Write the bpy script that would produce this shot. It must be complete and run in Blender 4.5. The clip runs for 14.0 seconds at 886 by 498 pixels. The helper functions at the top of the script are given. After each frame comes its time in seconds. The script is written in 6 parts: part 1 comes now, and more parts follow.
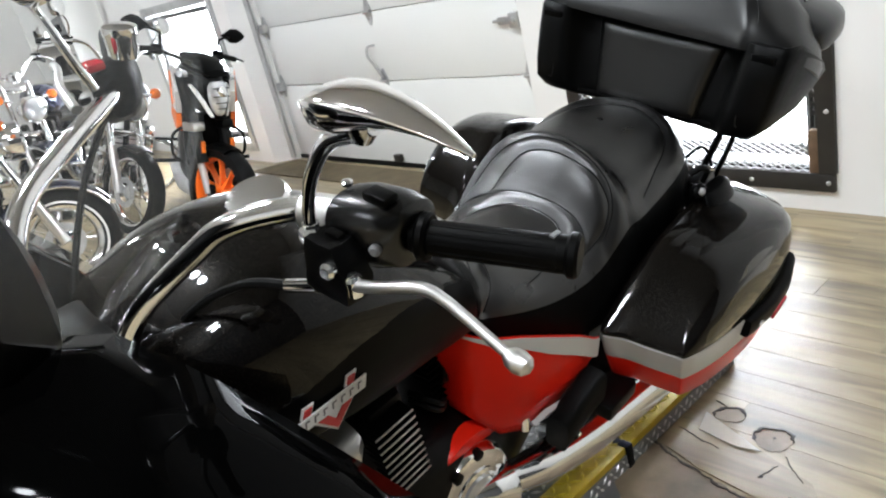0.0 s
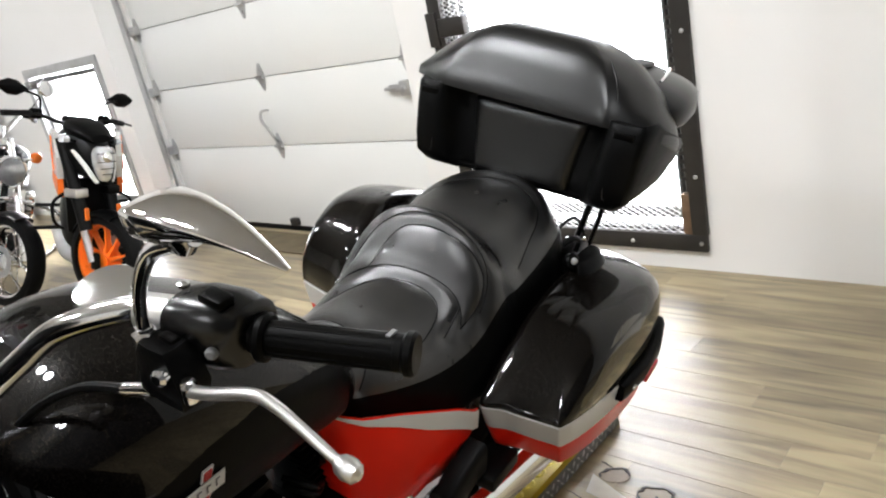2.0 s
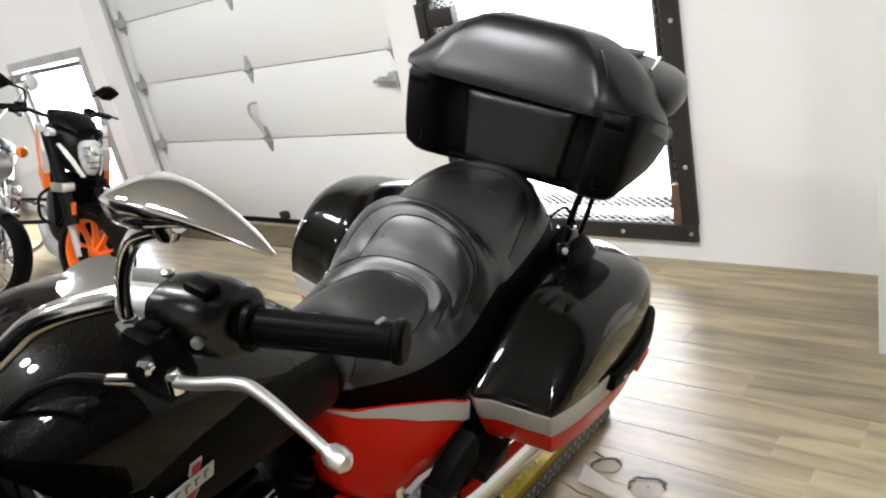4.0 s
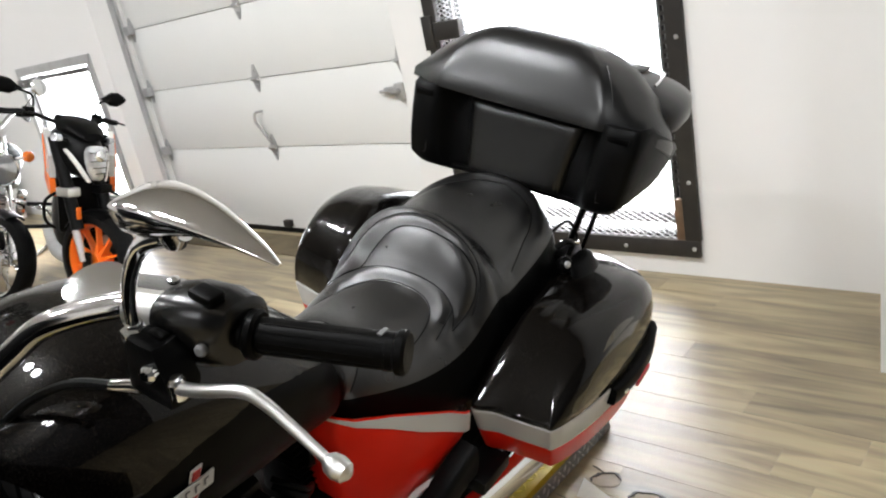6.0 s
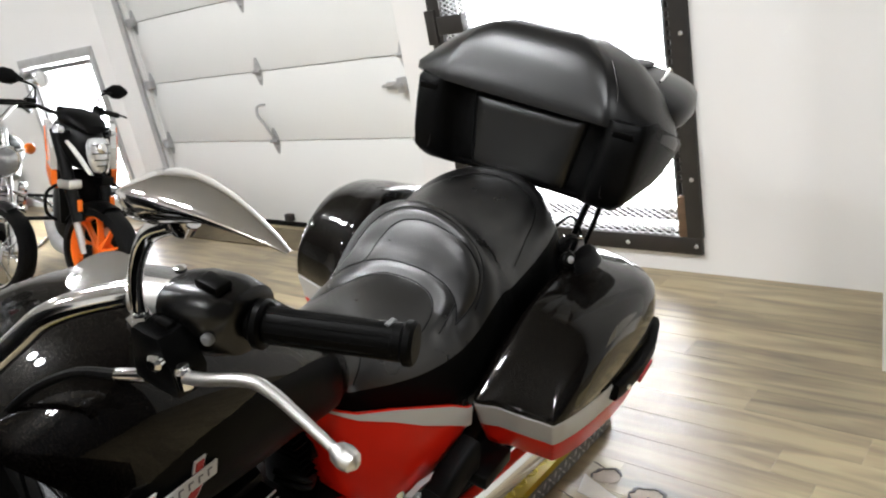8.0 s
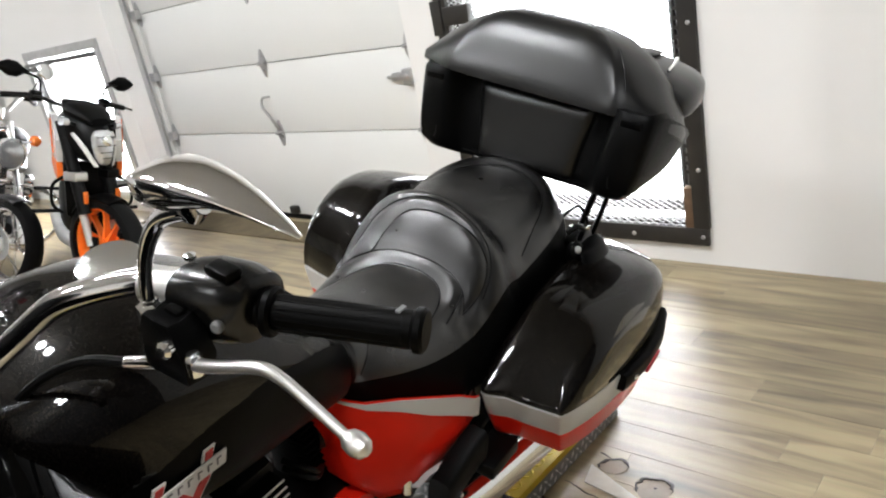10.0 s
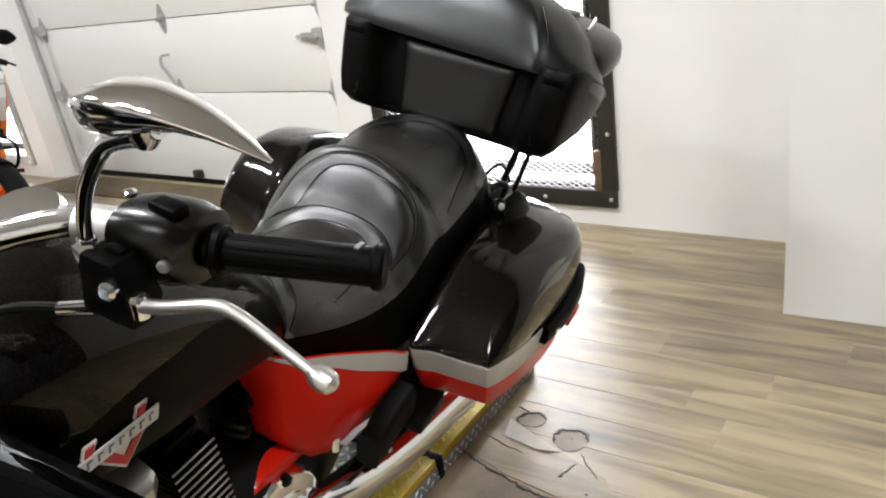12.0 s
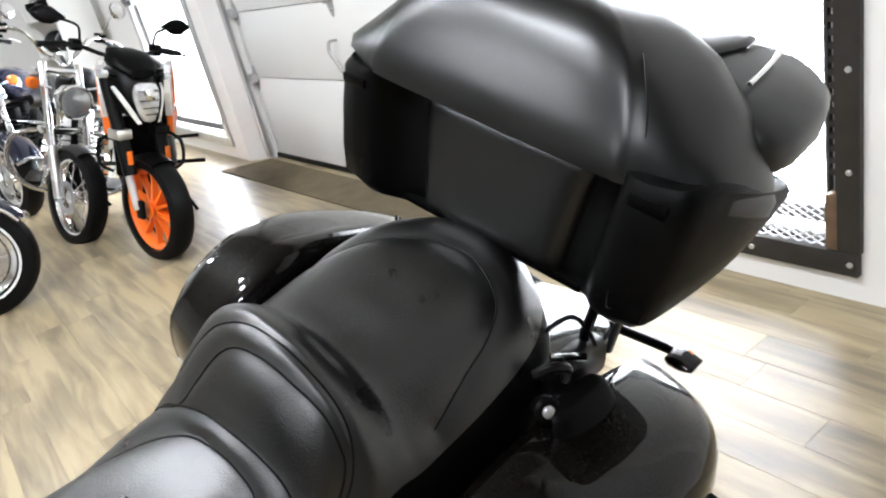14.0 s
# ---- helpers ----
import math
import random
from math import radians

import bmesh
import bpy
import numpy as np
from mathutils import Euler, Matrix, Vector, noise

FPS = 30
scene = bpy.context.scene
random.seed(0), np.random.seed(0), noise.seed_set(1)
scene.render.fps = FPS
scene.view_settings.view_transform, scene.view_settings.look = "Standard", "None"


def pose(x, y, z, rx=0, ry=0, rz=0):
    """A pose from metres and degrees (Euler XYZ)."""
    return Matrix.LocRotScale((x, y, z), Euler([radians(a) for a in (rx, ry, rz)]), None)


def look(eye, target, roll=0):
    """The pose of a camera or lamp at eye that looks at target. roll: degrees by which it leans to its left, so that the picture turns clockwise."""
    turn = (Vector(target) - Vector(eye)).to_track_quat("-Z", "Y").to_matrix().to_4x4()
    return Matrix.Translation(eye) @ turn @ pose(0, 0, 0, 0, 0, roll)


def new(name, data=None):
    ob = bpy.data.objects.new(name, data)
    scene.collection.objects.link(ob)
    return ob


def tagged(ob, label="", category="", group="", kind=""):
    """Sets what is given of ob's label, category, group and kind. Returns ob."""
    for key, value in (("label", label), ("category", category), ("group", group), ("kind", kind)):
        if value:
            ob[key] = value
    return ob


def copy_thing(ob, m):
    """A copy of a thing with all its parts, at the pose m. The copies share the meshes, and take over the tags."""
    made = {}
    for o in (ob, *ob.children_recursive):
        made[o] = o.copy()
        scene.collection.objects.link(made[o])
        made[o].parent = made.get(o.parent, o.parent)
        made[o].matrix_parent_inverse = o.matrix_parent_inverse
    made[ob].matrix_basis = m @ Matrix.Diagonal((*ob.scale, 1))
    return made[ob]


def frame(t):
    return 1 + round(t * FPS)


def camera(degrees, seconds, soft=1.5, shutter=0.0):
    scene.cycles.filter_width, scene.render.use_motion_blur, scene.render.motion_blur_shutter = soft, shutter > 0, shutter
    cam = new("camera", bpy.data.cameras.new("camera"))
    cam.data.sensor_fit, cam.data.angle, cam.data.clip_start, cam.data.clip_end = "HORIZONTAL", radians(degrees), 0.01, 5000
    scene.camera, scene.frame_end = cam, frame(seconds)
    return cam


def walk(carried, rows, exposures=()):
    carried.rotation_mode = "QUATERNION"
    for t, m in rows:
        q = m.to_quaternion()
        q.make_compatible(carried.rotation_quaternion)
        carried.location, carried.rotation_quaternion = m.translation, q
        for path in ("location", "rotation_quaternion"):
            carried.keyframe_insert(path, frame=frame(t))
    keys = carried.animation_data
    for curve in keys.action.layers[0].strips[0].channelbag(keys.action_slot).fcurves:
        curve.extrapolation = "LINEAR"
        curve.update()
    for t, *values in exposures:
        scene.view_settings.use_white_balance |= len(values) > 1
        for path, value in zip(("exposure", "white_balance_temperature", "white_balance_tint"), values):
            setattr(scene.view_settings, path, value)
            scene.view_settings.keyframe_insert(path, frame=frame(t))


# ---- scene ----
cam = camera(61.1, 14.0, soft=2.1)
PATH = [
    (0, (3.913, 3.164, 1.318), (2.435, 4.292, 0.583), -13.9),
    (0.2, (3.924, 3.173, 1.323), (2.485, 4.375, 0.624), -14.0),
    (0.5, (3.923, 3.19, 1.324), (2.515, 4.425, 0.622), -13.6),
    (1, (3.939, 3.202, 1.337), (2.562, 4.497, 0.683), -13.4),
    (1.5, (3.951, 3.211, 1.342), (2.625, 4.557, 0.687), -13.0),
    (2, (3.956, 3.215, 1.341), (2.635, 4.569, 0.691), -12.3),
    (2.5, (3.953, 3.218, 1.34), (2.645, 4.58, 0.681), -12.5),
    (3, (3.948, 3.22, 1.336), (2.648, 4.584, 0.664), -12.5),
    (5.5, (3.956, 3.217, 1.331), (2.649, 4.578, 0.668), -12.1),
    (6, (3.954, 3.216, 1.335), (2.646, 4.585, 0.692), -11.5),
    (6.5, (3.948, 3.216, 1.333), (2.641, 4.581, 0.678), -11.3),
    (7, (3.946, 3.218, 1.331), (2.644, 4.586, 0.674), -11.6),
    (7.5, (3.947, 3.214, 1.331), (2.642, 4.582, 0.679), -11.1),
    (10, (3.941, 3.21, 1.326), (2.626, 4.56, 0.657), -11.3),
    (10.5, (3.934, 3.211, 1.322), (2.624, 4.556, 0.635), -11.0),
    (11, (3.931, 3.208, 1.322), (2.651, 4.579, 0.627), -10.9),
    (11.5, (3.92, 3.2, 1.308), (2.703, 4.608, 0.575), -9.7),
    (12, (3.903, 3.178, 1.305), (2.797, 4.647, 0.52), -9.0),
    (12.2, (3.895, 3.208, 1.293), (2.789, 4.647, 0.453), -8.5),
    (12.5, (3.877, 3.336, 1.278), (2.558, 4.646, 0.54), -10.3),
    (12.8, (3.892, 3.474, 1.311), (2.482, 4.706, 0.608), -7.3),
    (13, (3.882, 3.527, 1.335), (2.395, 4.68, 0.659), -9.4),
    (13.2, (3.854, 3.606, 1.32), (2.376, 4.773, 0.647), -8.3),
    (13.5, (3.753, 3.767, 1.3), (2.288, 4.901, 0.547), -7.6),
    (14, (3.686, 4.043, 1.296), (2.13, 5.023, 0.51), -13.8),
]
walk(cam, [(t, look(eye, target, roll)) for t, eye, target, roll in PATH],
     [(0.0, -0.13, 6150, 8), (1.5, -0.1, 6400, 10), (3.0, -0.13, 6450, 10), (5.5, -0.2, 6450, 10), (7.5, -0.2, 6450, 10), (12.2, -0.1, 6450, 10), (13.0, -0.03, 6330, 10), (14.0, 0.02, 6200, 10)])

# light: daylight outside, bright shop ceiling lamps
world = bpy.data.worlds.new("world")
scene.world = world
world.use_nodes = True
wn = world.node_tree.nodes
sky = wn.new("ShaderNodeTexSky")
sky.sky_type = "NISHITA"
sky.sun_disc = False
sky.sun_elevation, sky.sun_rotation = radians(38), radians(160)
wn["Background"].inputs["Strength"].default_value = 0.13
world.node_tree.links.new(sky.outputs[0], wn["Background"].inputs["Color"])
sun = new("sun", bpy.data.lights.new("sun", "SUN"))
sun.data.energy, sun.data.angle, sun.data.color = 2.0, radians(0.6), (1, 0.96, 0.9)
sun.matrix_world = look((0, -4, 9), (0.5, 4, 0))


def lamp(name, eye, target, power, size, size_y=None, colour=(1, 1, 1)):
    data = bpy.data.lights.new(name, "AREA")
    data.energy, data.size, data.color = power, size, colour
    data.shape = "DISK"
    if size_y:
        data.shape, data.size_y = "RECTANGLE", size_y
    ob = new(name, data)
    ob.matrix_world = look(eye, target)
    return ob


CEILING = 4.2


# ---------------------------------------------------------------- materials
def material(name, base=(0.5, 0.5, 0.5), rough=0.5, metal=0.0, coat=0.0, vary=0.0, scale=8.0, bump=0.0, bump_scale=60.0, rough_vary=0.0, spec=0.5):
    m = bpy.data.materials.new(name)
    m.use_nodes = True
    nt = m.node_tree
    b = nt.nodes["Principled BSDF"]
    b.inputs["Base Color"].default_value = (*base, 1)
    b.inputs["Roughness"].default_value = rough
    b.inputs["Metallic"].default_value = metal
    b.inputs["Coat Weight"].default_value = coat
    b.inputs["Coat Roughness"].default_value = 0.03
    b.inputs["Coat IOR"].default_value = 1.27
    b.inputs["Specular IOR Level"].default_value = spec
    co = nt.nodes.new("ShaderNodeTexCoord")

    def noise_tex(s, detail=5):
        n = nt.nodes.new("ShaderNodeTexNoise")
        n.inputs["Scale"].default_value, n.inputs["Detail"].default_value = s, detail
        nt.links.new(co.outputs["Object"], n.inputs["Vector"])
        return n

    if vary:
        n = noise_tex(scale)
        r = nt.nodes.new("ShaderNodeMapRange")
        r.inputs["To Min"].default_value, r.inputs["To Max"].default_value = 1 - vary, 1 + vary
        nt.links.new(n.outputs["Fac"], r.inputs["Value"])
        mul = nt.nodes.new("ShaderNodeVectorMath")
        mul.operation = "SCALE"
        mul.inputs[0].default_value = base
        nt.links.new(r.outputs[0], mul.inputs["Scale"])
        nt.links.new(mul.outputs[0], b.inputs["Base Color"])
    if rough_vary:
        n = noise_tex(scale * 1.7)
        r = nt.nodes.new("ShaderNodeMapRange")
        r.inputs["To Min"].default_value, r.inputs["To Max"].default_value = max(0.0, rough - rough_vary), rough + rough_vary
        nt.links.new(n.outputs["Fac"], r.inputs["Value"])
        nt.links.new(r.outputs[0], b.inputs["Roughness"])
    if bump:
        n = noise_tex(bump_scale, 3)
        bp = nt.nodes.new("ShaderNodeBump")
        bp.inputs["Strength"].default_value, bp.inputs["Distance"].default_value = bump, 0.002
        nt.links.new(n.outputs["Fac"], bp.inputs["Height"])
        nt.links.new(bp.outputs[0], b.inputs["Normal"])
    return m


WALL = material("wall paint", (0.80, 0.79, 0.77), 0.55, vary=0.035, scale=1.3, bump=0.15, bump_scale=180)
# near-black for the unseen east wall, so black parts reflect little light
DIMWALL = material("dark unseen wall", (0.045, 0.045, 0.047), 0.6, vary=0.05, scale=1.3)
DOOR_WHITE = material("garage door enamel", (0.78, 0.78, 0.76), 0.42, vary=0.03, scale=2.0, bump=0.12, bump_scale=120)
# unseen ceiling, darker than the walls to hold down sheen on black surfaces
CEIL = material("dimmed ceiling grey", (0.36, 0.354, 0.343), 0.8, vary=0.03, scale=1.5)
STEEL_DARK = material("dark steel", (0.032, 0.029, 0.026), 0.5, 0.35, vary=0.4, scale=9, bump=0.2, rough_vary=0.12)
STEEL = material("galvanised steel", (0.5, 0.5, 0.5), 0.4, 0.65, vary=0.2, scale=14, rough_vary=0.12)
RUST = material("rusty steel", (0.16, 0.10, 0.06), 0.6, 0.4, vary=0.5, scale=22, bump=0.3)
RUBBER = material("rubber", (0.003, 0.003, 0.003), 0.5, spec=0.12, vary=0.3, scale=20, bump=0.25, bump_scale=150)
PLASTIC = material("black plastic", (0.0015, 0.0015, 0.0015), 0.34, spec=0.07, vary=0.2, scale=20, bump=0.12, bump_scale=300)
CHROME = material("chrome", (0.88, 0.88, 0.88), 0.09, 1.0, vary=0.02, scale=10, rough_vary=0.03)
ALU = material("brushed aluminium", (0.74, 0.73, 0.71), 0.36, 1.0, vary=0.08, scale=30, rough_vary=0.06)
LEATHER = material("black vinyl upholstery", (0.0017, 0.0015, 0.0013), 0.30, spec=0.66, vary=0.25, scale=6, bump=0.3, bump_scale=420, rough_vary=0.09)
LEATHER.node_tree.nodes["Principled BSDF"].inputs["IOR"].default_value = 1.63
SWITCH = material("satin switch housing paint", (0.003, 0.003, 0.003), 0.26, spec=0.5, vary=0.2, scale=20, bump=0.08, bump_scale=300)
GRIPRUB = material("smooth grip rubber", (0.0012, 0.0011, 0.001), 0.42, spec=0.06, vary=0.3, scale=20, bump=0.2, bump_scale=150)
PIPING = material("seam piping", (0.008, 0.008, 0.008), 0.34, spec=0.4, vary=0.2, scale=30)
TRUNKPAD = material("padded trunk vinyl", (0.0016, 0.0015, 0.0014), 0.32, spec=0.6, vary=0.2, scale=7, bump=0.1, bump_scale=420, rough_vary=0.03)
POCKET = material("stitched trunk vinyl", (0.0015, 0.0015, 0.0015), 0.38, spec=0.1, vary=0.3, scale=20, bump=0.25, bump_scale=420)
# duller copy of the seat vinyl, with the flanks' shade put into it
FABRIC = material("shaded seat flank vinyl", (0.0012, 0.0012, 0.0012), 0.42, spec=0.05, vary=0.3, scale=40, bump=0.3, bump_scale=400)
BLACKENG = material("black engine paint", (0.0022, 0.0022, 0.0022), 0.38, spec=0.15, vary=0.3, scale=18, bump=0.2)
RED = material("red paint", (0.72, 0.016, 0.005), 0.3, coat=0.18, spec=0.1, vary=0.1, scale=5)
SILVER = material("silver stripe paint", (0.56, 0.56, 0.55), 0.4, 0.1, coat=0.3, vary=0.05, scale=9)
WHITE_BADGE = material("white badge enamel", (0.78, 0.77, 0.75), 0.3, vary=0.04, scale=40)
RED_BADGE = material("red badge enamel", (0.5, 0.03, 0.03), 0.3, vary=0.1, scale=40)
ORANGE = material("orange paint", (0.85, 0.16, 0.012), 0.32, coat=0.4, vary=0.08, scale=12)
AMBER = material("amber lens", (0.75, 0.16, 0.02), 0.15, vary=0.15, scale=60)
REDLENS = material("red lens", (0.42, 0.02, 0.03), 0.12, vary=0.2, scale=70)
MIRRORCH = material("bright mirror chrome", (0.95, 0.94, 0.93), 0.07, 1.0, vary=0.02, scale=10, rough_vary=0.04)
WHITEP = material("white bodywork paint", (0.75, 0.74, 0.72), 0.25, coat=0.7, vary=0.04)
NAVY = material("navy paint", (0.012, 0.014, 0.03), 0.14, coat=1.0, vary=0.15)
GREY = material("grey plastic", (0.16, 0.16, 0.16), 0.45, vary=0.15, scale=30)
YELLOW = material("yellow tread paint", (0.48, 0.34, 0.012), 0.42, 0.1, vary=0.35, scale=16, bump=0.25, rough_vary=0.12)
YELLOW_LUG = material("worn yellow tread lugs", (0.72, 0.56, 0.05), 0.32, 0.2, vary=0.3, scale=30)
TREAD = material("bare tread plate", (0.22, 0.22, 0.225), 0.36, 0.5, vary=0.35, scale=18, bump=0.15, rough_vary=0.14)
TREAD_LUG = material("bright worn tread lugs", (0.68, 0.68, 0.68), 0.3, 0.6, vary=0.2, scale=30)
MATM = material("brown carpet mat", (0.115, 0.088, 0.05), 0.92, vary=0.45, scale=9, bump=0.7, bump_scale=220)
PEEL = material("worn bare floor", (0.23, 0.18, 0.12), 0.5, vary=0.75, scale=9, bump=0.6, bump_scale=25, rough_vary=0.15)
CRACK = material("torn floor edge", (0.05, 0.042, 0.035), 0.7, vary=0.4, scale=40)
SHELFM = material("white shelf laminate", (0.72, 0.72, 0.7), 0.5, vary=0.05)
FLAP = material("pale vinyl underside", (0.48, 0.44, 0.36), 0.45, vary=0.2, scale=20, bump=0.2)
HAZY = material("bright overcast distance", (0.8, 0.82, 0.85), 0.9, vary=0.05, scale=0.4)
# gloss insert whose mottled olive stands for the reflected floor
BAGSIDE = material("gloss side panel with olive reflection", (0.05, 0.042, 0.024), 0.1, coat=1.0, vary=0.35, scale=14)


def flake_paint(name, base, fleck):
    """Dark gloss paint with fine metal flakes under a clear coat."""
    m = material(name, base, 0.32, 0.0, coat=1.0, spec=0.03)
    m.node_tree.nodes["Principled BSDF"].inputs["Coat IOR"].default_value = 1.36
    nt = m.node_tree
    b = nt.nodes["Principled BSDF"]
    co = nt.nodes.new("ShaderNodeTexCoord")
    v = nt.nodes.new("ShaderNodeTexVoronoi")
    v.inputs["Scale"].default_value = 1100
    nt.links.new(co.outputs["Object"], v.inputs["Vector"])
    sep = nt.nodes.new("ShaderNodeSeparateColor")
    nt.links.new(v.outputs["Color"], sep.inputs[0])
    r = nt.nodes.new("ShaderNodeMapRange")
    r.inputs["From Min"].default_value, r.inputs["From Max"].default_value = 0.82, 1.0
    nt.links.new(sep.outputs[0], r.inputs["Value"])
    mix = nt.nodes.new("ShaderNodeMix")
    mix.data_type = "RGBA"
    mix.inputs["A"].default_value, mix.inputs["B"].default_value = (*base, 1), (*fleck, 1)
    nt.links.new(r.outputs[0], mix.inputs["Factor"])
    nt.links.new(mix.outputs["Result"], b.inputs["Base Color"])
    nt.links.new(r.outputs[0], b.inputs["Metallic"])
    return m


GLOSS = flake_paint("black flake paint", (0.0014, 0.0011, 0.0009), (0.022, 0.018, 0.014))


def glass_material():
    m = bpy.data.materials.new("clear glass")
    m.use_nodes = True
    nt = m.node_tree
    b = nt.nodes["Principled BSDF"]
    b.inputs["Base Color"].default_value = (1, 1, 1, 1)
    b.inputs["Roughness"].default_value = 0.0
    b.inputs["Transmission Weight"].default_value = 1.0
    b.inputs["IOR"].default_value = 1.08
    return m


SATIN = material("gloss black shell", (0.0008, 0.0008, 0.0008), 0.05, spec=0.04, vary=0.1)
COWL = material("satin grey cowl paint", (0.012, 0.012, 0.012), 0.32, coat=0.2, vary=0.1)
GLASS = glass_material()
LENS = material("clear lamp lens", (0.75, 0.76, 0.78), 0.08, 0.7, vary=0.25, scale=50)


def glow_material(name, colour, strength):
    m = bpy.data.materials.new(name)
    m.use_nodes = True
    b = m.node_tree.nodes["Principled BSDF"]
    b.inputs["Base Color"].default_value = (*colour, 1)
    b.inputs["Emission Color"].default_value = (*colour, 1)
    b.inputs["Emission Strength"].default_value = strength
    return m


def screen_material():
    """Clear acrylic with a light haze."""
    m = bpy.data.materials.new("hazy clear acrylic")
    m.use_nodes = True
    nt = m.node_tree
    b = nt.nodes["Principled BSDF"]
    b.inputs["Base Color"].default_value = (0.8, 0.8, 0.8, 1)
    b.inputs["Roughness"].default_value = 0.12
    tr = nt.nodes.new("ShaderNodeBsdfTransparent")
    mix = nt.nodes.new("ShaderNodeMixShader")
    mix.inputs[0].default_value = 0.035
    nt.links.new(tr.outputs[0], mix.inputs[1])
    nt.links.new(b.outputs[0], mix.inputs[2])
    nt.links.new(mix.outputs[0], nt.nodes["Material Output"].inputs["Surface"])
    return m


SCREEN = screen_material()
OUTSIDE = glow_material("bright daylight outside", (0.95, 0.97, 1.0), 7.0)


def plank_material():
    """Weathered oak vinyl: tone by plank, long grain and blotches."""
    m = bpy.data.materials.new("oak vinyl plank")
    m.use_nodes = True
    nt = m.node_tree
    b = nt.nodes["Principled BSDF"]
    geo = nt.nodes.new("ShaderNodeNewGeometry")
    info = nt.nodes.new("ShaderNodeObjectInfo")
    add = nt.nodes.new("ShaderNodeMath")
    add.operation = "ADD"
    nt.links.new(info.outputs["Random"], add.inputs[0])
    nt.links.new(geo.outputs["Random Per Island"], add.inputs[1])
    fr = nt.nodes.new("ShaderNodeMath")
    fr.operation = "FRACT"
    nt.links.new(add.outputs[0], fr.inputs[0])
    shift = nt.nodes.new("ShaderNodeVectorMath")
    shift.operation = "MULTIPLY_ADD"
    comb = nt.nodes.new("ShaderNodeCombineXYZ")
    for k in range(3):
        nt.links.new(fr.outputs[0], comb.inputs[k])
    nt.links.new(comb.outputs[0], shift.inputs[0])
    shift.inputs[1].default_value = (37, 53, 0)
    nt.links.new(geo.outputs["Position"], shift.inputs[2])
    mp = nt.nodes.new("ShaderNodeMapping")
    mp.inputs["Scale"].default_value = (1.2, 10, 1)
    nt.links.new(shift.outputs[0], mp.inputs["Vector"])
    n1 = nt.nodes.new("ShaderNodeTexNoise")
    n1.inputs["Scale"].default_value, n1.inputs["Detail"].default_value, n1.inputs["Distortion"].default_value = 1.6, 4, 0.5
    nt.links.new(mp.outputs[0], n1.inputs["Vector"])
    mp2 = nt.nodes.new("ShaderNodeMapping")
    mp2.inputs["Scale"].default_value = (5, 90, 1)
    nt.links.new(shift.outputs[0], mp2.inputs["Vector"])
    n2 = nt.nodes.new("ShaderNodeTexNoise")
    n2.inputs["Scale"].default_value, n2.inputs["Detail"].default_value = 1.5, 4
    nt.links.new(mp2.outputs[0], n2.inputs["Vector"])
    ramp = nt.nodes.new("ShaderNodeValToRGB")
    e = ramp.color_ramp.elements
    e[0].position, e[0].color = 0.34, (0.185, 0.15, 0.10, 1)
    e[1].position, e[1].color = 0.66, (0.44, 0.355, 0.213, 1)
    mid = ramp.color_ramp.elements.new(0.5)
    mid.color = (0.30, 0.24, 0.148, 1)
    mixv = nt.nodes.new("ShaderNodeMath")
    mixv.operation = "MULTIPLY_ADD"
    nt.links.new(fr.outputs[0], mixv.inputs[0])
    mixv.inputs[1].default_value = 0.13
    nt.links.new(n1.outputs["Fac"], mixv.inputs[2])
    sub = nt.nodes.new("ShaderNodeMath")
    sub.operation = "SUBTRACT"
    nt.links.new(mixv.outputs[0], sub.inputs[0])
    sub.inputs[1].default_value = 0.03
    nt.links.new(sub.outputs[0], ramp.inputs[0])
    mul = nt.nodes.new("ShaderNodeMix")
    mul.data_type, mul.blend_type = "RGBA", "MULTIPLY"
    mul.inputs["Factor"].default_value = 0.16
    nt.links.new(ramp.outputs[0], mul.inputs["A"])
    nt.links.new(n2.outputs["Color"], mul.inputs["B"])
    gain = nt.nodes.new("ShaderNodeVectorMath")
    gain.operation = "SCALE"
    gain.inputs["Scale"].default_value = 0.9
    nt.links.new(mul.outputs["Result"], gain.inputs[0])
    nt.links.new(gain.outputs[0], b.inputs["Base Color"])
    rr = nt.nodes.new("ShaderNodeMapRange")
    rr.inputs["To Min"].default_value, rr.inputs["To Max"].default_value = 0.25, 0.40
    nt.links.new(n1.outputs["Fac"], rr.inputs["Value"])
    nt.links.new(rr.outputs[0], b.inputs["Roughness"])
    bp = nt.nodes.new("ShaderNodeBump")
    bp.inputs["Strength"].default_value, bp.inputs["Distance"].default_value = 0.12, 0.001
    nt.links.new(n2.outputs["Fac"], bp.inputs["Height"])
    nt.links.new(bp.outputs[0], b.inputs["Normal"])
    return m


PLANK = plank_material()


# ---------------------------------------------------------------- mesh helpers
def bm_box(x0, x1, y0, y1, z0, z1, bevel=0.0, bm=None, seg=2):
    own = bmesh.new()
    bmesh.ops.create_cube(own, size=1)
    for v in own.verts:
        v.co = Vector((x0 + (v.co.x + 0.5) * (x1 - x0), y0 + (v.co.y + 0.5) * (y1 - y0), z0 + (v.co.z + 0.5) * (z1 - z0)))
    if bevel:
        bmesh.ops.bevel(own, geom=own.edges[:], offset=bevel, segments=seg, affect="EDGES", profile=0.5)
    return join(bm, own)


def join(bm, own):
    if bm is None:
        return own
    tmp = bpy.data.meshes.new("tmp")
    own.to_mesh(tmp)
    own.free()
    bm.from_mesh(tmp)
    bpy.data.meshes.remove(tmp)
    return bm


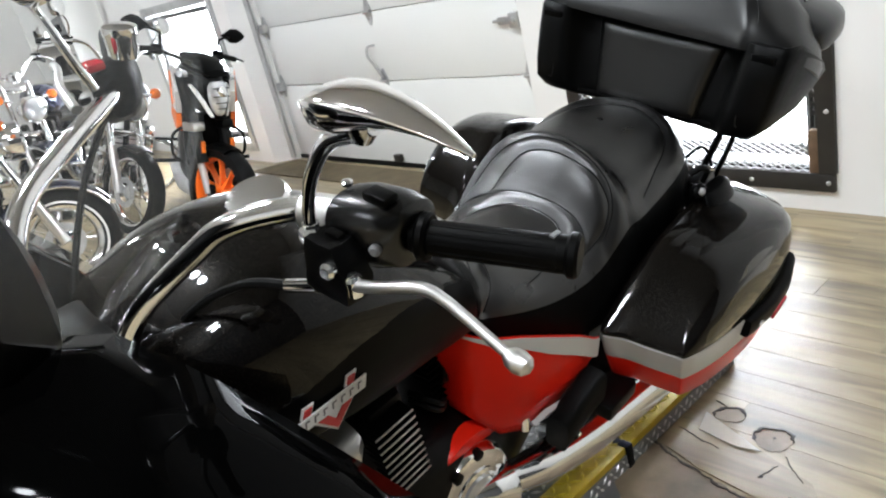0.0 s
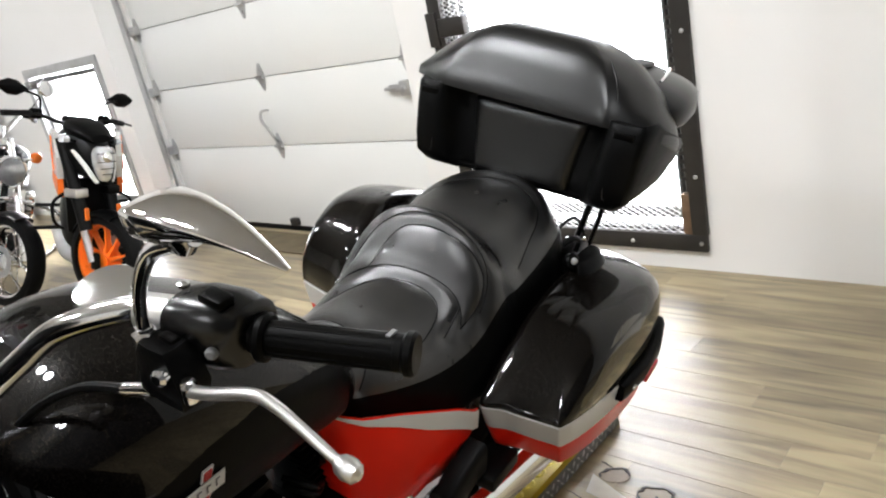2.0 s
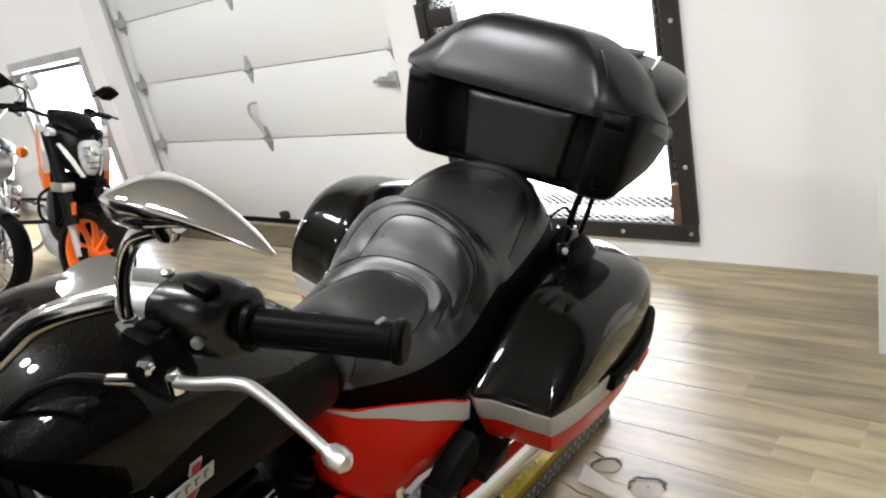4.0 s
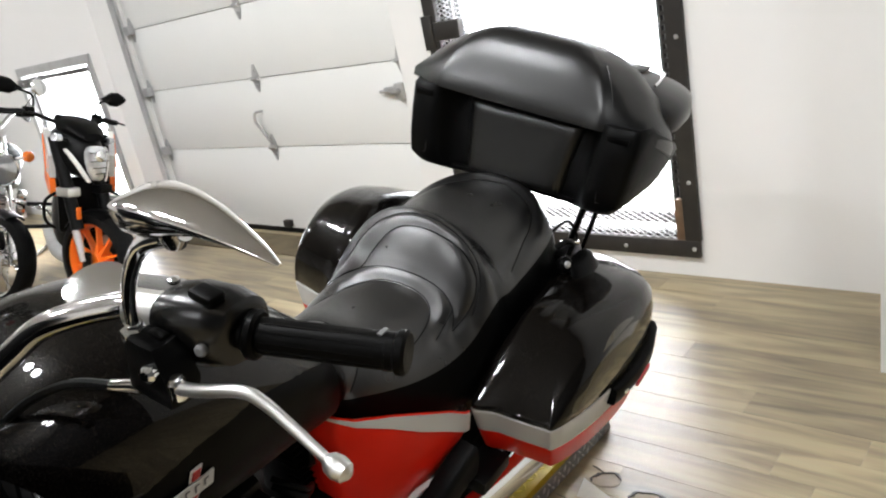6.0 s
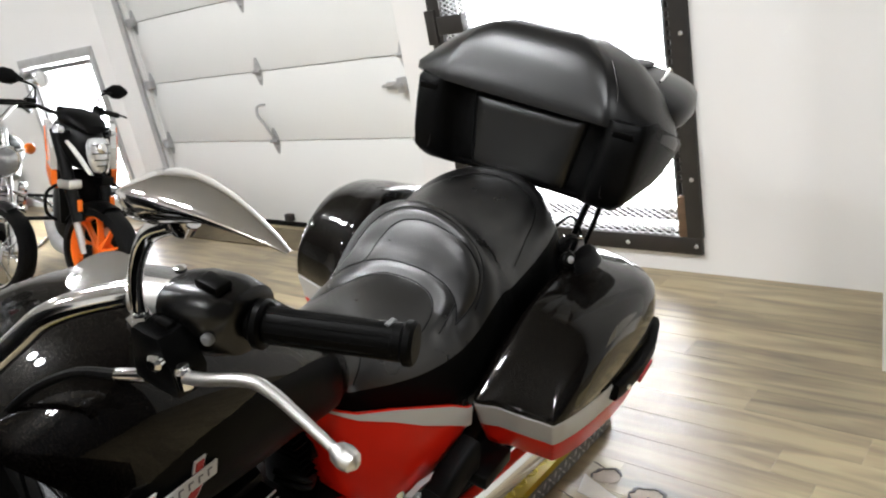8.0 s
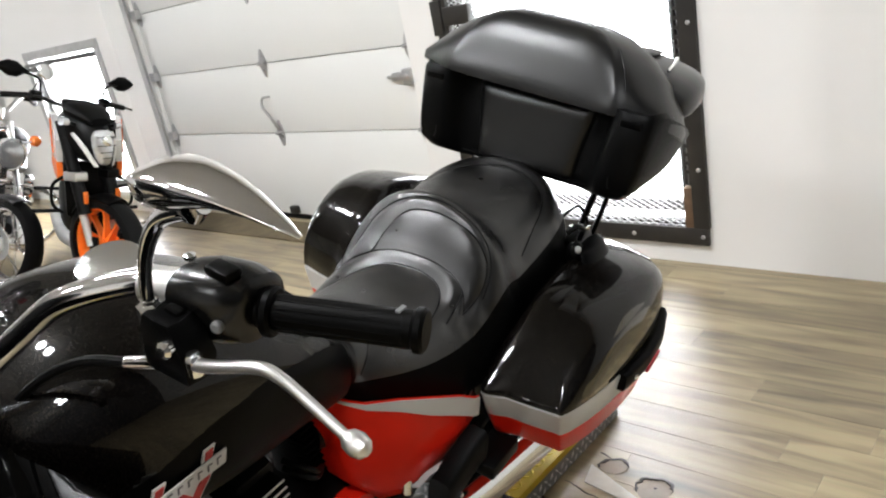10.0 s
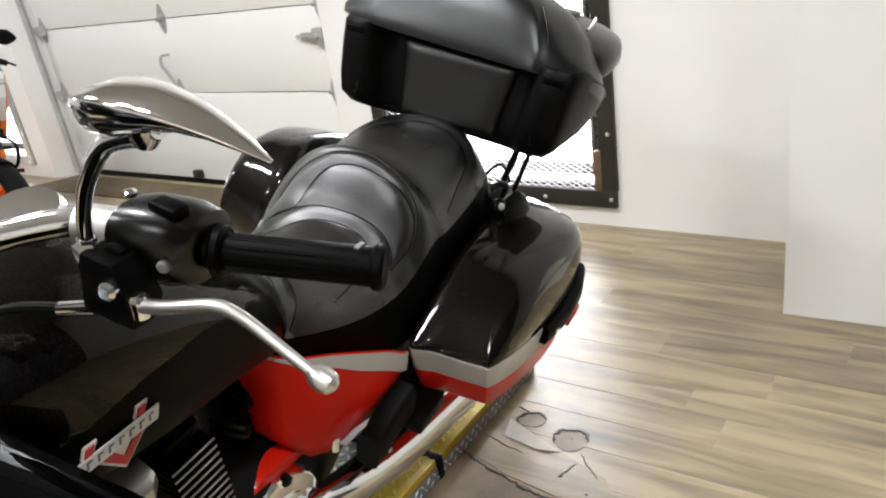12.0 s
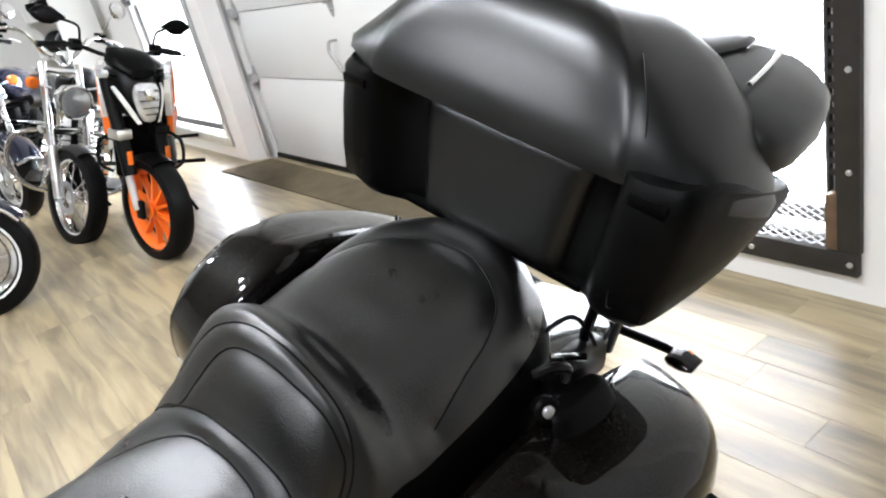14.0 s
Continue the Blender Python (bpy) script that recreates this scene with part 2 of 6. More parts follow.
def loft(rings, closed=True, cap=True, bm=None):
    """A skin over rings that have the same number of points."""
    own = bmesh.new()
    vs = [[own.verts.new(p) for p in ring] for ring in rings]
    n = len(vs[0])
    for a, b in zip(vs, vs[1:]):
        for i in range(n if closed else n - 1):
            j = (i + 1) % n
            own.faces.new((a[i], a[j], b[j], b[i]))
    if cap and closed:
        own.faces.new(vs[0][::-1])
        own.faces.new(vs[-1])
    bmesh.ops.recalc_face_normals(own, faces=own.faces[:])
    return join(bm, own)


def spline(points, steps=8, closed=False):
    """Catmull-Rom through the points."""
    pts = [Vector(p) for p in points]
    n = len(pts)
    out = []
    for i in range(n if closed else n - 1):
        if closed:
            p0, p1, p2, p3 = pts[i - 1], pts[i], pts[(i + 1) % n], pts[(i + 2) % n]
        else:
            p0, p1, p2, p3 = pts[max(i - 1, 0)], pts[i], pts[i + 1], pts[min(i + 2, n - 1)]
        for k in range(steps):
            t = k / steps
            out.append(0.5 * ((2 * p1) + (p2 - p0) * t + (2 * p0 - 5 * p1 + 4 * p2 - p3) * t * t + (3 * p1 - p0 - 3 * p2 + p3) * t ** 3))
    if not closed:
        out.append(pts[-1])
    return out


def tube(points, radius, sides=10, steps=8, bm=None, closed=False, smooth=True):
    """A round bar along points; radius is a number or one a point."""
    path = spline(points, steps, closed) if smooth and len(points) > 2 else [Vector(p) for p in points]
    m = len(path)
    if isinstance(radius, (int, float)):
        rad = [radius] * m
    else:
        rad = [radius[min(int(k * (len(radius) - 1) / max(m - 1, 1)), len(radius) - 2)] for k in range(m)]
        for k in range(m):
            f = k * (len(radius) - 1) / max(m - 1, 1)
            i = min(int(f), len(radius) - 2)
            rad[k] = radius[i] + (radius[i + 1] - radius[i]) * (f - i)
    rings, side = [], None
    for k, p in enumerate(path):
        if closed:
            d = path[(k + 1) % m] - path[k - 1]
        else:
            d = path[min(k + 1, m - 1)] - path[max(k - 1, 0)]
        d.normalize()
        if side is None:
            side = d.orthogonal().normalized()
        side = (side - d * side.dot(d)).normalized()
        other = d.cross(side)
        rings.append([p + rad[k] * (math.cos(a) * side + math.sin(a) * other) for a in (2 * math.pi * i / sides for i in range(sides))])
    if closed:
        rings.append(rings[0])
    return loft(rings, cap=not closed, bm=bm)


def disc(centre, axis, profile, sides=24, bm=None):
    """A turned body: profile rows (along the axis, radius)."""
    axis = Vector(axis).normalized()
    u = axis.orthogonal().normalized()
    w = axis.cross(u)
    c = Vector(centre)
    rings = [[c + axis * h + max(r, 0.0004) * (math.cos(a) * u + math.sin(a) * w) for a in (2 * math.pi * i / sides for i in range(sides))] for h, r in profile]
    return loft(rings, bm=bm)


def superring(y, x0, x1, z0, z1, n=2.6, count=28, axis="y"):
    """A rounded-box ring across y."""
    out = []
    for i in range(count):
        a = 2 * math.pi * i / count
        c, s = math.cos(a), math.sin(a)
        u = (abs(c) ** (2 / n)) * (1 if c >= 0 else -1)
        v = (abs(s) ** (2 / n)) * (1 if s >= 0 else -1)
        p = ((x0 + x1) / 2 + u * (x1 - x0) / 2, y, (z0 + z1) / 2 + v * (z1 - z0) / 2)
        out.append(Vector(p) if axis == "y" else Vector((y, p[0], p[2])))
    return out


def mesh_object(name, bm, mat, smooth=True, angle=38):
    me = bpy.data.meshes.new(name)
    if smooth:
        for f in bm.faces:
            f.smooth = True
        for e in bm.edges:
            if len(e.link_faces) == 2 and e.calc_face_angle(0) > radians(angle):
                e.smooth = False
    bm.to_mesh(me)
    bm.free()
    me.materials.append(mat)
    return new(name, me)


def part(name, bm, mat, parent, label="", smooth=True, angle=38):
    ob = mesh_object(name, bm, mat, smooth, angle)
    ob.parent = parent
    if label:
        ob["label"] = label
    return ob


def thing(name, m, label, category, group="", kind=""):
    ob = new(name)
    ob.empty_display_size = 0.1
    ob.matrix_basis = m
    return tagged(ob, label, category, group, kind)


def structure(name, bm, mat, label, category, smooth=False):
    return tagged(mesh_object(name, bm, mat, smooth), label, category, "", "structure")

# ---------------------------------------------------------------- the room
W, E, S, N = -6.0, 7.0, -4.0, 6.04


def room():
    structure("floor", bm_box(W - 0.2, E + 0.2, S - 0.2, N + 0.3, -0.2, -0.006), CRACK, "dark subfloor under oak-look vinyl planks", "floor")
    structure("ceiling", bm_box(W - 0.2, E + 0.2, S - 0.2, N + 0.3, CEILING, CEILING + 0.15), CEIL, "plain unseen ceiling, greyed to dim reflections", "ceiling")
    bm = bm_box(-1.46, 1.215, N, N + 0.2, 2.4, CEILING)
    bm_box(1.215, 1.455, N, N + 0.2, 0, CEILING, bm=bm)
    bm_box(1.455, 2.72, N, N + 0.2, 0, 0.09, bm=bm)
    bm_box(1.455, 2.72, N, N + 0.2, 2.2, CEILING, bm=bm)
    bm_box(2.72, 3.43, N, N + 0.2, 0, CEILING, bm=bm)
    structure("wall_north", bm, WALL, "white painted wall round the garage door and the gate", "wall")
    # the splayed jamb beside the garage door
    jamb = [(-1.64, 5.94), (-1.46, 6.07), (-1.46, 6.3), (-1.64, 6.3)]
    bm = loft([[Vector((x, y, z)) for x, y in jamb] for z in (0, CEILING)])
    structure("wall_jamb", bm, WALL, "white splayed wall return beside the garage door", "wall")
    y = 5.94
    bm = bm_box(W, -3.28, y, y + 0.3, 0, CEILING)
    bm_box(-3.28, -1.85, y, y + 0.3, 0, 0.095, bm=bm)
    bm_box(-3.28, -1.85, y, y + 0.3, 1.388, CEILING, bm=bm)
    bm_box(-1.85, -1.64, y, y + 0.3, 0, CEILING, bm=bm)
    structure("wall_northwest", bm, WALL, "white painted wall with a steel-framed glazed opening", "wall")
    structure("wall_west", bm_box(W - 0.2, W, S, N + 0.2, 0, CEILING), WALL, "plain white painted wall behind the parked motorcycles", "wall")
    structure("wall_south", bm_box(W - 0.2, E + 0.2, S - 0.2, S, 0, CEILING), WALL, "plain white painted shop wall", "wall")
    # never in view; its dark colour only shapes reflections
    structure("wall_east", bm_box(E, E + 0.2, S, N + 0.2, 0, CEILING), DIMWALL, "unseen east wall, kept dark to darken reflections", "wall")
    box = [(3.49, 5.484), (E, 5.60), (E, N + 0.2), (3.40, N + 0.2), (3.40, N)]
    bm = loft([[Vector((x, y, z)) for x, y in box] for z in (0, CEILING)])
    structure("wall_northeast", bm, WALL, "white boxed-out wall projecting into the room", "wall")
    bm = bm_box(-12, 12, 9.5, 9.6, -0.5, 7)
    structure("backdrop", bm, OUTSIDE, "overexposed white daylight outside the building", "backdrop")
    structure("ground", bm_box(-40, 40, 6.3, 60, -0.3, -0.12), HAZY, "pale bright paved ground outside", "ground")


def framed_opening(name, x0, x1, z0, z1, y, label, depth=0.05):
    """Steel frame, inner sash and glass in a wall opening."""
    win = thing(name, pose(x0, y, z0), label, "window", kind="structure")
    w, h = x1 - x0, z1 - z0
    for n, box in (("frame_rail", (0, w, 0, 0.07)), ("frame_rail", (0, w, h - 0.07, h)), ("frame_post", (0, 0.07, 0.07, h - 0.07)), ("frame_post", (w - 0.07, w, 0.07, h - 0.07))):
        part(n, bm_box(box[0], box[1], -0.02, depth, box[2], box[3], bevel=0.004), STEEL_DARK if name == "window_2" else STEEL, win)
    for n, box in (("sash_rail", (0.10, w - 0.10, 0.10, 0.15)), ("sash_rail", (0.10, w - 0.10, h - 0.13, h - 0.09)), ("sash_post", (0.085, 0.125, 0.10, h - 0.1)), ("sash_post", (w - 0.125, w - 0.085, 0.10, h - 0.1))):
        part(n, bm_box(box[0], box[1], 0.03, 0.07, box[2], box[3], bevel=0.004), GREY, win)
    pane = part("pane", bm_box(0.08, w - 0.08, 0.075, 0.081, 0.08, h - 0.08), GLASS, win)
    pane.visible_shadow = False
    return win


def garage_door():
    door = thing("door_1", pose(-0.09, 0.095, 0) @ Matrix.Diagonal((1.04, 1, 1, 1)), "white sectional overhead garage door, closed, with steel hinges", "garage door", kind="structure")
    joints = [0.03, 0.592, 1.037, 1.482, 1.927, 2.372]
    for z0, z1 in zip(joints, joints[1:]):
        bm = bm_box(-1.34, 1.345, 6.0, 6.045, z0 + 0.002, z1 - 0.003, bevel=0.005)
        part("panel", bm, DOOR_WHITE, door)
    # added sheet, unseen: stops the backdrop's glow leaking between panels
    part("backing", bm_box(-1.34, 1.345, 6.047, 6.062, 0.032, 2.37), GREY, door, "grey sheet added to block daylight at the joints")
    part("bottom_seal", bm_box(-1.34, 1.345, 5.992, 6.05, 0.0, 0.031, bevel=0.006), RUBBER, door, "black rubber bottom seal")
    for x, side in ((-1.352, -1),):
        bm = bm_box(x - 0.018, x + 0.018, 5.93, 5.997, 0.02, 2.9, bevel=0.003)
        bm_box(x - 0.045 * (side > 0) - 0.002, x + 0.045 * (side < 0) + 0.002, 5.926, 5.932, 0.02, 2.9, bm=bm)
        part("track", bm, STEEL, door, "galvanised steel roller track")
    for z in joints[1:5]:
        for x in (-1.27, 0.0, 1.222):
            bm = bmesh.new()
            # leaf: a pointed plate above and below a rolled knuckle
            leaf = [(-0.034, 0), (-0.03, 0.03), (-0.008, 0.085), (0.008, 0.085), (0.03, 0.03), (0.034, 0), (0.03, -0.03), (0.008, -0.085), (-0.008, -0.085), (-0.03, -0.03)]
            loft([[Vector((x + u, yy, z + v)) for u, v in leaf] for yy in (5.994, 5.999)], bm=bm)
            tube([(x - 0.034, 5.985, z), (x + 0.034, 5.985, z)], 0.011, bm=bm)
            for v in (0.045, -0.045):
                disc((x, 5.994, z + v), (0, -1, 0), [(0, 0.009), (0.006, 0.009), (0.008, 0.005)], 8, bm)
            hinge = part("hinge", bm, STEEL, door)
            if x < -1:
                bm = tube([(x - 0.02, 5.975, z), (x - 0.09, 5.965, z)], 0.006)
                disc((x - 0.07, 5.965, z), (-1, 0, 0), [(0, 0.02), (0.012, 0.023), (0.024, 0.02)], 14, bm)
                bm_box(x - 0.03, x + 0.035, 5.95, 5.99, z - 0.03, z + 0.03, 0.004, bm)
                part("roller", bm, STEEL, hinge)
    bm = tube([(-0.005, 5.985, 0.83), (-0.045, 5.955, 0.825), (-0.05, 5.945, 0.77), (-0.01, 5.945, 0.72), (0.015, 5.955, 0.66), (0.0, 5.985, 0.62)], [0.007, 0.009, 0.01, 0.009, 0.007])
    part("lift_handle", bm, STEEL, door, "worn steel lift handle")
    bm = bm_box(1.08, 1.25, 5.97, 5.998, 0.865, 0.905, 0.005)
    bm_box(1.17, 1.235, 5.955, 5.998, 0.845, 0.925, 0.006, bm)
    tube([(1.05, 5.975, 0.885), (1.13, 5.975, 0.885)], 0.009, bm=bm)
    disc((1.20, 5.955, 0.885), (0, -1, 0), [(0, 0.016), (0.012, 0.014), (0.016, 0.006)], 12, bm)
    part("slide_bolt", bm, STEEL, door, "steel slide bolt")
    bm = bm_box(-0.075, -0.01, 5.96, 5.998, 0.045, 0.095, 0.005)
    part("floor_latch", bm, STEEL_DARK, door, "small dark floor latch")


def security_gate():
    """Expanded-metal gate in front of the glazing."""
    gate = thing("security_gate", pose(1.455, 6.03, 0.09), "dark steel security gate with expanded metal mesh over a bright window", "gate")
    w, h = 1.265, 2.10
    for n, b in (("frame_rail", (0, w, 0, 0.075)), ("frame_rail", (0, w, h - 0.075, h)), ("frame_post", (0, 0.075, 0.075, h - 0.075)), ("frame_post", (w - 0.060, w + 0.006, 0.075, h - 0.075))):
        part(n, bm_box(b[0], b[1], -0.012, 0.03, b[2], b[3], bevel=0.003), STEEL_DARK, gate)
    part("rusted_strip", bm_box(w - 0.097, w - 0.062, -0.006, 0.03, 0.076, 0.25, bevel=0.002), RUST, gate, "rust-stained lower edge strip")
    # slotted strip beside the closing post
    bm = bm_box(w - 0.090, w - 0.083, 0.0, 0.02, 0.26, h - 0.08)
    bm_box(w - 0.068, w - 0.062, 0.0, 0.02, 0.26, h - 0.08, bm=bm)
    z = 0.31
    while z < h - 0.1:
        bm_box(w - 0.083, w - 0.068, 0.002, 0.018, z, z + 0.016, bm=bm)
        z += 0.036
    part("slotted_strip", bm, STEEL_DARK, gate)
    for z in (0.04, 0.33, 0.62, 0.91, 1.2, 1.5, 1.8):
        part("bolt", disc((w - 0.022, -0.012, z), (0, -1, 0), [(0, 0.009), (0.005, 0.009), (0.008, 0.005)], 10), STEEL, gate)
    for x in (0.1, 0.515, 0.93):
        part("bolt", disc((x, -0.012, 0.035), (0, -1, 0), [(0, 0.009), (0.005, 0.009), (0.008, 0.005)], 10), STEEL, gate)
    bm = bm_box(0.06, 0.215, -0.03, 0.025, 1.02, 1.105, 0.005)
    bm_box(-0.01, 0.05, -0.028, 0.0, 0.98, 1.14, 0.004, bm)
    part("lock_box", bm, STEEL_DARK, gate, "dark steel lock box")
    # mesh strands
    bm = bmesh.new()
    dx, dz, x0, x1, z0, z1 = 0.040, 0.0215, 0.075, w - 0.092, 0.075, h - 0.075
    cols, rows = int((x1 - x0) / dx), int((z1 - z0) / dz)
    r = 0.0018
    for j in range(rows):
        for side in (0, 1):
            pts = []
            for i in range(2 * cols + 1):
                x = x0 + i * dx / 2
                z = z0 + j * dz + ((i % 2) * dz / 2 if side == 0 else dz - (i % 2) * dz / 2)
                pts.append((x, z))
            rings = [[Vector((x, y, z + s)) for y, s in ((0.008, -r), (0.008, r), (0.013, r), (0.013, -r))] for x, z in pts]
            vs = [[bm.verts.new(p) for p in ring] for ring in rings]
            for a, b in zip(vs, vs[1:]):
                for i in range(4):
                    bm.faces.new((a[i], a[(i + 1) % 4], b[(i + 1) % 4], b[i]))
    ob = part("mesh", bm, STEEL, gate, "expanded metal mesh", smooth=False)
    ob["kind"] = "stuff"


room()
garage_door()
framed_opening("window_1", -3.28, -1.85, 0.095, 1.388, 5.94, "grey steel-framed glazed opening full of white daylight")
framed_opening("window_2", 1.475, 2.70, 0.10, 2.19, 6.09, "steel-framed window behind a security gate")
security_gate()
closer = bm_box(-2.98, -2.74, 5.80, 5.848, 1.20, 1.27, 0.006)
tube([(-2.90, 5.80, 1.235), (-2.72, 5.78, 1.25), (-2.60, 5.82, 1.27)], 0.008, bm=closer)
bm_box(-2.90, -2.85, 5.78, 5.80, 1.215, 1.255, 0.004, closer)
part("door_closer", closer, GREY, bpy.data.objects["window_1"], "grey door closer with a bent arm").matrix_parent_inverse = Matrix.Translation((3.08, -5.87, -0.075))


def ceiling_lamp(x, y):
    lm = thing("ceiling_lamp", pose(x, y, CEILING), "twin round white ceiling floodlight", "ceiling lamp", "ceiling lamps of the shop")
    part("bracket", bm_box(-0.32, 0.32, -0.05, 0.05, -0.05, 0, 0.006), WHITEP, lm)
    for s in (-0.2, 0.2):
        part("housing", disc((s, 0, -0.05), (0, 0, -1), [(0, 0.07), (0.05, 0.15), (0.10, 0.155), (0.10, 0.145), (0.07, 0.13)], 24), WHITEP, lm)
        lamp("lamp", (x + s, y, CEILING - 0.153), (x + s, y, 0), LAMP_WATTS, 0.26, colour=(0.97, 0.985, 1.0))


LAMP_WATTS = 52
for x, y in ((0.55, 3.4), (2.42, 3.2), (-3.3, 3.7), (5.4, 2.6), (1.4, 1.1), (4.6, -0.8)):
    ceiling_lamp(x, y)
lamp("window_light", (2.09, 6.21, 1.15), (2.09, 0, 0.6), 120, 1.2, 2.0, (0.96, 0.98, 1.0))
lamp("window_light", (-2.56, 6.13, 0.75), (-2.56, 0, 0.5), 90, 1.2, 1.2, (0.96, 0.98, 1.0))


# ---------------------------------------------------------------- display platform
def platform():
    pf = thing("display_platform", pose(0, 0, 0), "low tread-plate display platform with worn yellow edge paint", "platform")
    x0, x1, y0, y1, h = 1.75, 2.885, 2.2, 4.9, 0.062
    split = 4.372
    for ya, yb in ((y0, split - 0.006), (split + 0.006, y1)):
        part("deck", bm_box(x0, x1 - 0.075, ya, yb, 0, h, 0.002), TREAD, pf, "bare tread-plate deck")
        part("edge_band", bm_box(x1 - 0.073, x1 - 0.003, ya, yb, h - 0.02, h + 0.001, 0.002), YELLOW, pf, "scuffed yellow edge band")
        part("skirt", bm_box(x1 - 0.074, x1, ya, yb, 0, h - 0.021, 0.002), TREAD, pf)
    part("joint_cover", bm_box(x1 - 0.09, x1 + 0.004, split - 0.012, split + 0.012, 0, h + 0.004, 0.002), RUBBER, pf, "black joint strip")

    def lug(bm, c, d, n, ln=0.0145, wd=0.0046, ht=0.003):
        c, d, n = Vector(c), Vector(d).normalized(), Vector(n)
        s = n.cross(d)
        base = [c + d * ln, c + s * wd, c - d * ln, c - s * wd]
        top = [c + d * ln * 0.6 + n * ht, c + s * wd * 0.5 + n * ht, c - d * ln * 0.6 + n * ht, c - s * wd * 0.5 + n * ht]
        vb, vt = [bm.verts.new(p) for p in base], [bm.verts.new(p) for p in top]
        bm.faces.new(vt)
        for i in range(4):
            bm.faces.new((vb[i], vb[(i + 1) % 4], vt[(i + 1) % 4], vt[i]))

    top, side, deck = bmesh.new(), bmesh.new(), bmesh.new()
    k, y = 0, 2.9
    while y < y1 - 0.02:
        for i in range(2):
            sgn = 1 if (k + i) % 2 else -1
            lug(top, (x1 - 0.058 + 0.027 * i, y, h + 0.001), (1, sgn, 0), (0, 0, 1))
        for i in range(2):
            sgn = 1 if (k + i) % 2 else -1
            lug(side, (x1, y + 0.013 * i, 0.011 + 0.019 * i), (0, 1, sgn), (1, 0, 0), 0.011, 0.0036, 0.0025)
        for i in range(9):
            sgn = 1 if (k + i) % 2 else -1
            lug(deck, (x1 - 0.09 - 0.027 * i, y, h), (1, sgn, 0), (0, 0, 1))
        y += 0.027
        k += 1
    for bm, mat, nm in ((top, YELLOW_LUG, "edge_tread"), (side, TREAD_LUG, "skirt_tread"), (deck, TREAD_LUG, "deck_tread")):
        bmesh.ops.recalc_face_normals(bm, faces=bm.faces[:])
        part(nm, bm, mat, pf, smooth=False)["kind"] = "stuff"


platform()

# ---------------------------------------------------------------- the touring motorcycle
C = 0.04
BIKE = pose(2.634, 4.063, 0.0995, 2.8, 17.2, 6.2) @ Matrix.Scale(0.934, 4)


def lerp_rows(rows, y):
    """Values of rows (y, a, b, ...) at y, smoothly."""
    ys = [r[0] for r in rows]
    out = []
    for k in range(1, len(rows[0])):
        if y <= ys[0]:
            out.append(rows[0][k])
            continue
        if y >= ys[-1]:
            out.append(rows[-1][k])
            continue
        i = max(j for j in range(len(ys) - 1) if ys[j] <= y)
        p = [rows[max(i - 1, 0)][k], rows[i][k], rows[i + 1][k], rows[min(i + 2, len(rows) - 1)][k]]
        t = (y - ys[i]) / (ys[i + 1] - ys[i])
        out.append(0.5 * (2 * p[1] + (p[2] - p[0]) * t + (2 * p[0] - 5 * p[1] + 4 * p[2] - p[3]) * t * t + (3 * p[1] - p[0] - 3 * p[2] + p[3]) * t ** 3))
    return out


# seat rows: y, half width, crown height, lower edge, squareness
SEAT = [(-0.23, 0.105, 0.86, 0.66, 2.2), (-0.165, 0.135, 0.83, 0.62, 2.2), (-0.06, 0.178, 0.796, 0.60, 2.2), (0.03, 0.205, 0.784, 0.585, 2.2),
        (0.108, 0.222, 0.798, 0.58, 2.2), (0.165, 0.23, 0.844, 0.575, 2.2), (0.204, 0.234, 0.894, 0.58, 2.15), (0.238, 0.234, 0.922, 0.585, 2.1),
        (0.266, 0.23, 0.908, 0.595, 2.1), (0.302, 0.226, 0.868, 0.605, 2.3), (0.40, 0.226, 0.872, 0.62, 2.5), (0.48, 0.222, 0.882, 0.64, 2.5),
        (0.55, 0.205, 0.882, 0.66, 2.4), (0.61, 0.165, 0.865, 0.68, 2.3), (0.65, 0.115, 0.838, 0.70, 2.2), (0.675, 0.05, 0.79, 0.73, 2.0)]
# stitched seams: rows along the bike, across the crown from -1 to 1
SEAMS = [[(0.122, -0.49), (0.132, -0.26), (0.169, -0.21), (0.2, -0.12), (0.212, 0.01), (0.218, 0.19), (0.224, 0.34), (0.221, 0.44), (0.212, 0.5), (0.182, 0.54), (0.122, 0.52)],
         [(0.097, -0.71), (0.122, -0.47), (0.132, -0.26), (0.141, -0.1), (0.147, 0.05), (0.152, 0.2), (0.154, 0.34), (0.146, 0.44), (0.127, 0.51)],
         [(-0.004, -0.51), (0.063, -0.31), (0.091, -0.21), (0.113, -0.1), (0.123, 0.02), (0.127, 0.16), (0.122, 0.28), (0.097, 0.35), (0.041, 0.41), (-0.026, 0.47)],
         [(0.144, 0.44), (0.113, 0.455), (0.08, 0.485)],
         [(0.097, -0.75), (0.151, -0.53), (0.204, -0.36), (0.225, -0.17), (0.235, 0), (0.24, 0.19), (0.243, 0.35), (0.235, 0.46), (0.212, 0.54), (0.174, 0.575)],
         [(0.363, -0.6), (0.423, -0.46), (0.472, -0.29), (0.527, -0.08), (0.553, 0.06), (0.547, 0.22), (0.522, 0.38), (0.472, 0.46), (0.418, 0.5), (0.344, 0.58)],
         [(-0.147, -0.5), (-0.124, -0.28), (-0.104, -0.02), (-0.112, 0.15), (-0.147, 0.35), (-0.187, 0.6)],
         [(-0.112, -0.5), (-0.089, -0.3), (-0.067, -0.14), (-0.072, 0.09), (-0.107, 0.39), (-0.153, 0.62)]]
SEAM_POINTS = np.array([[p.x, p.y * 0.33] for rows in SEAMS for p in spline([(y, u, 0) for y, u in rows], 14)])


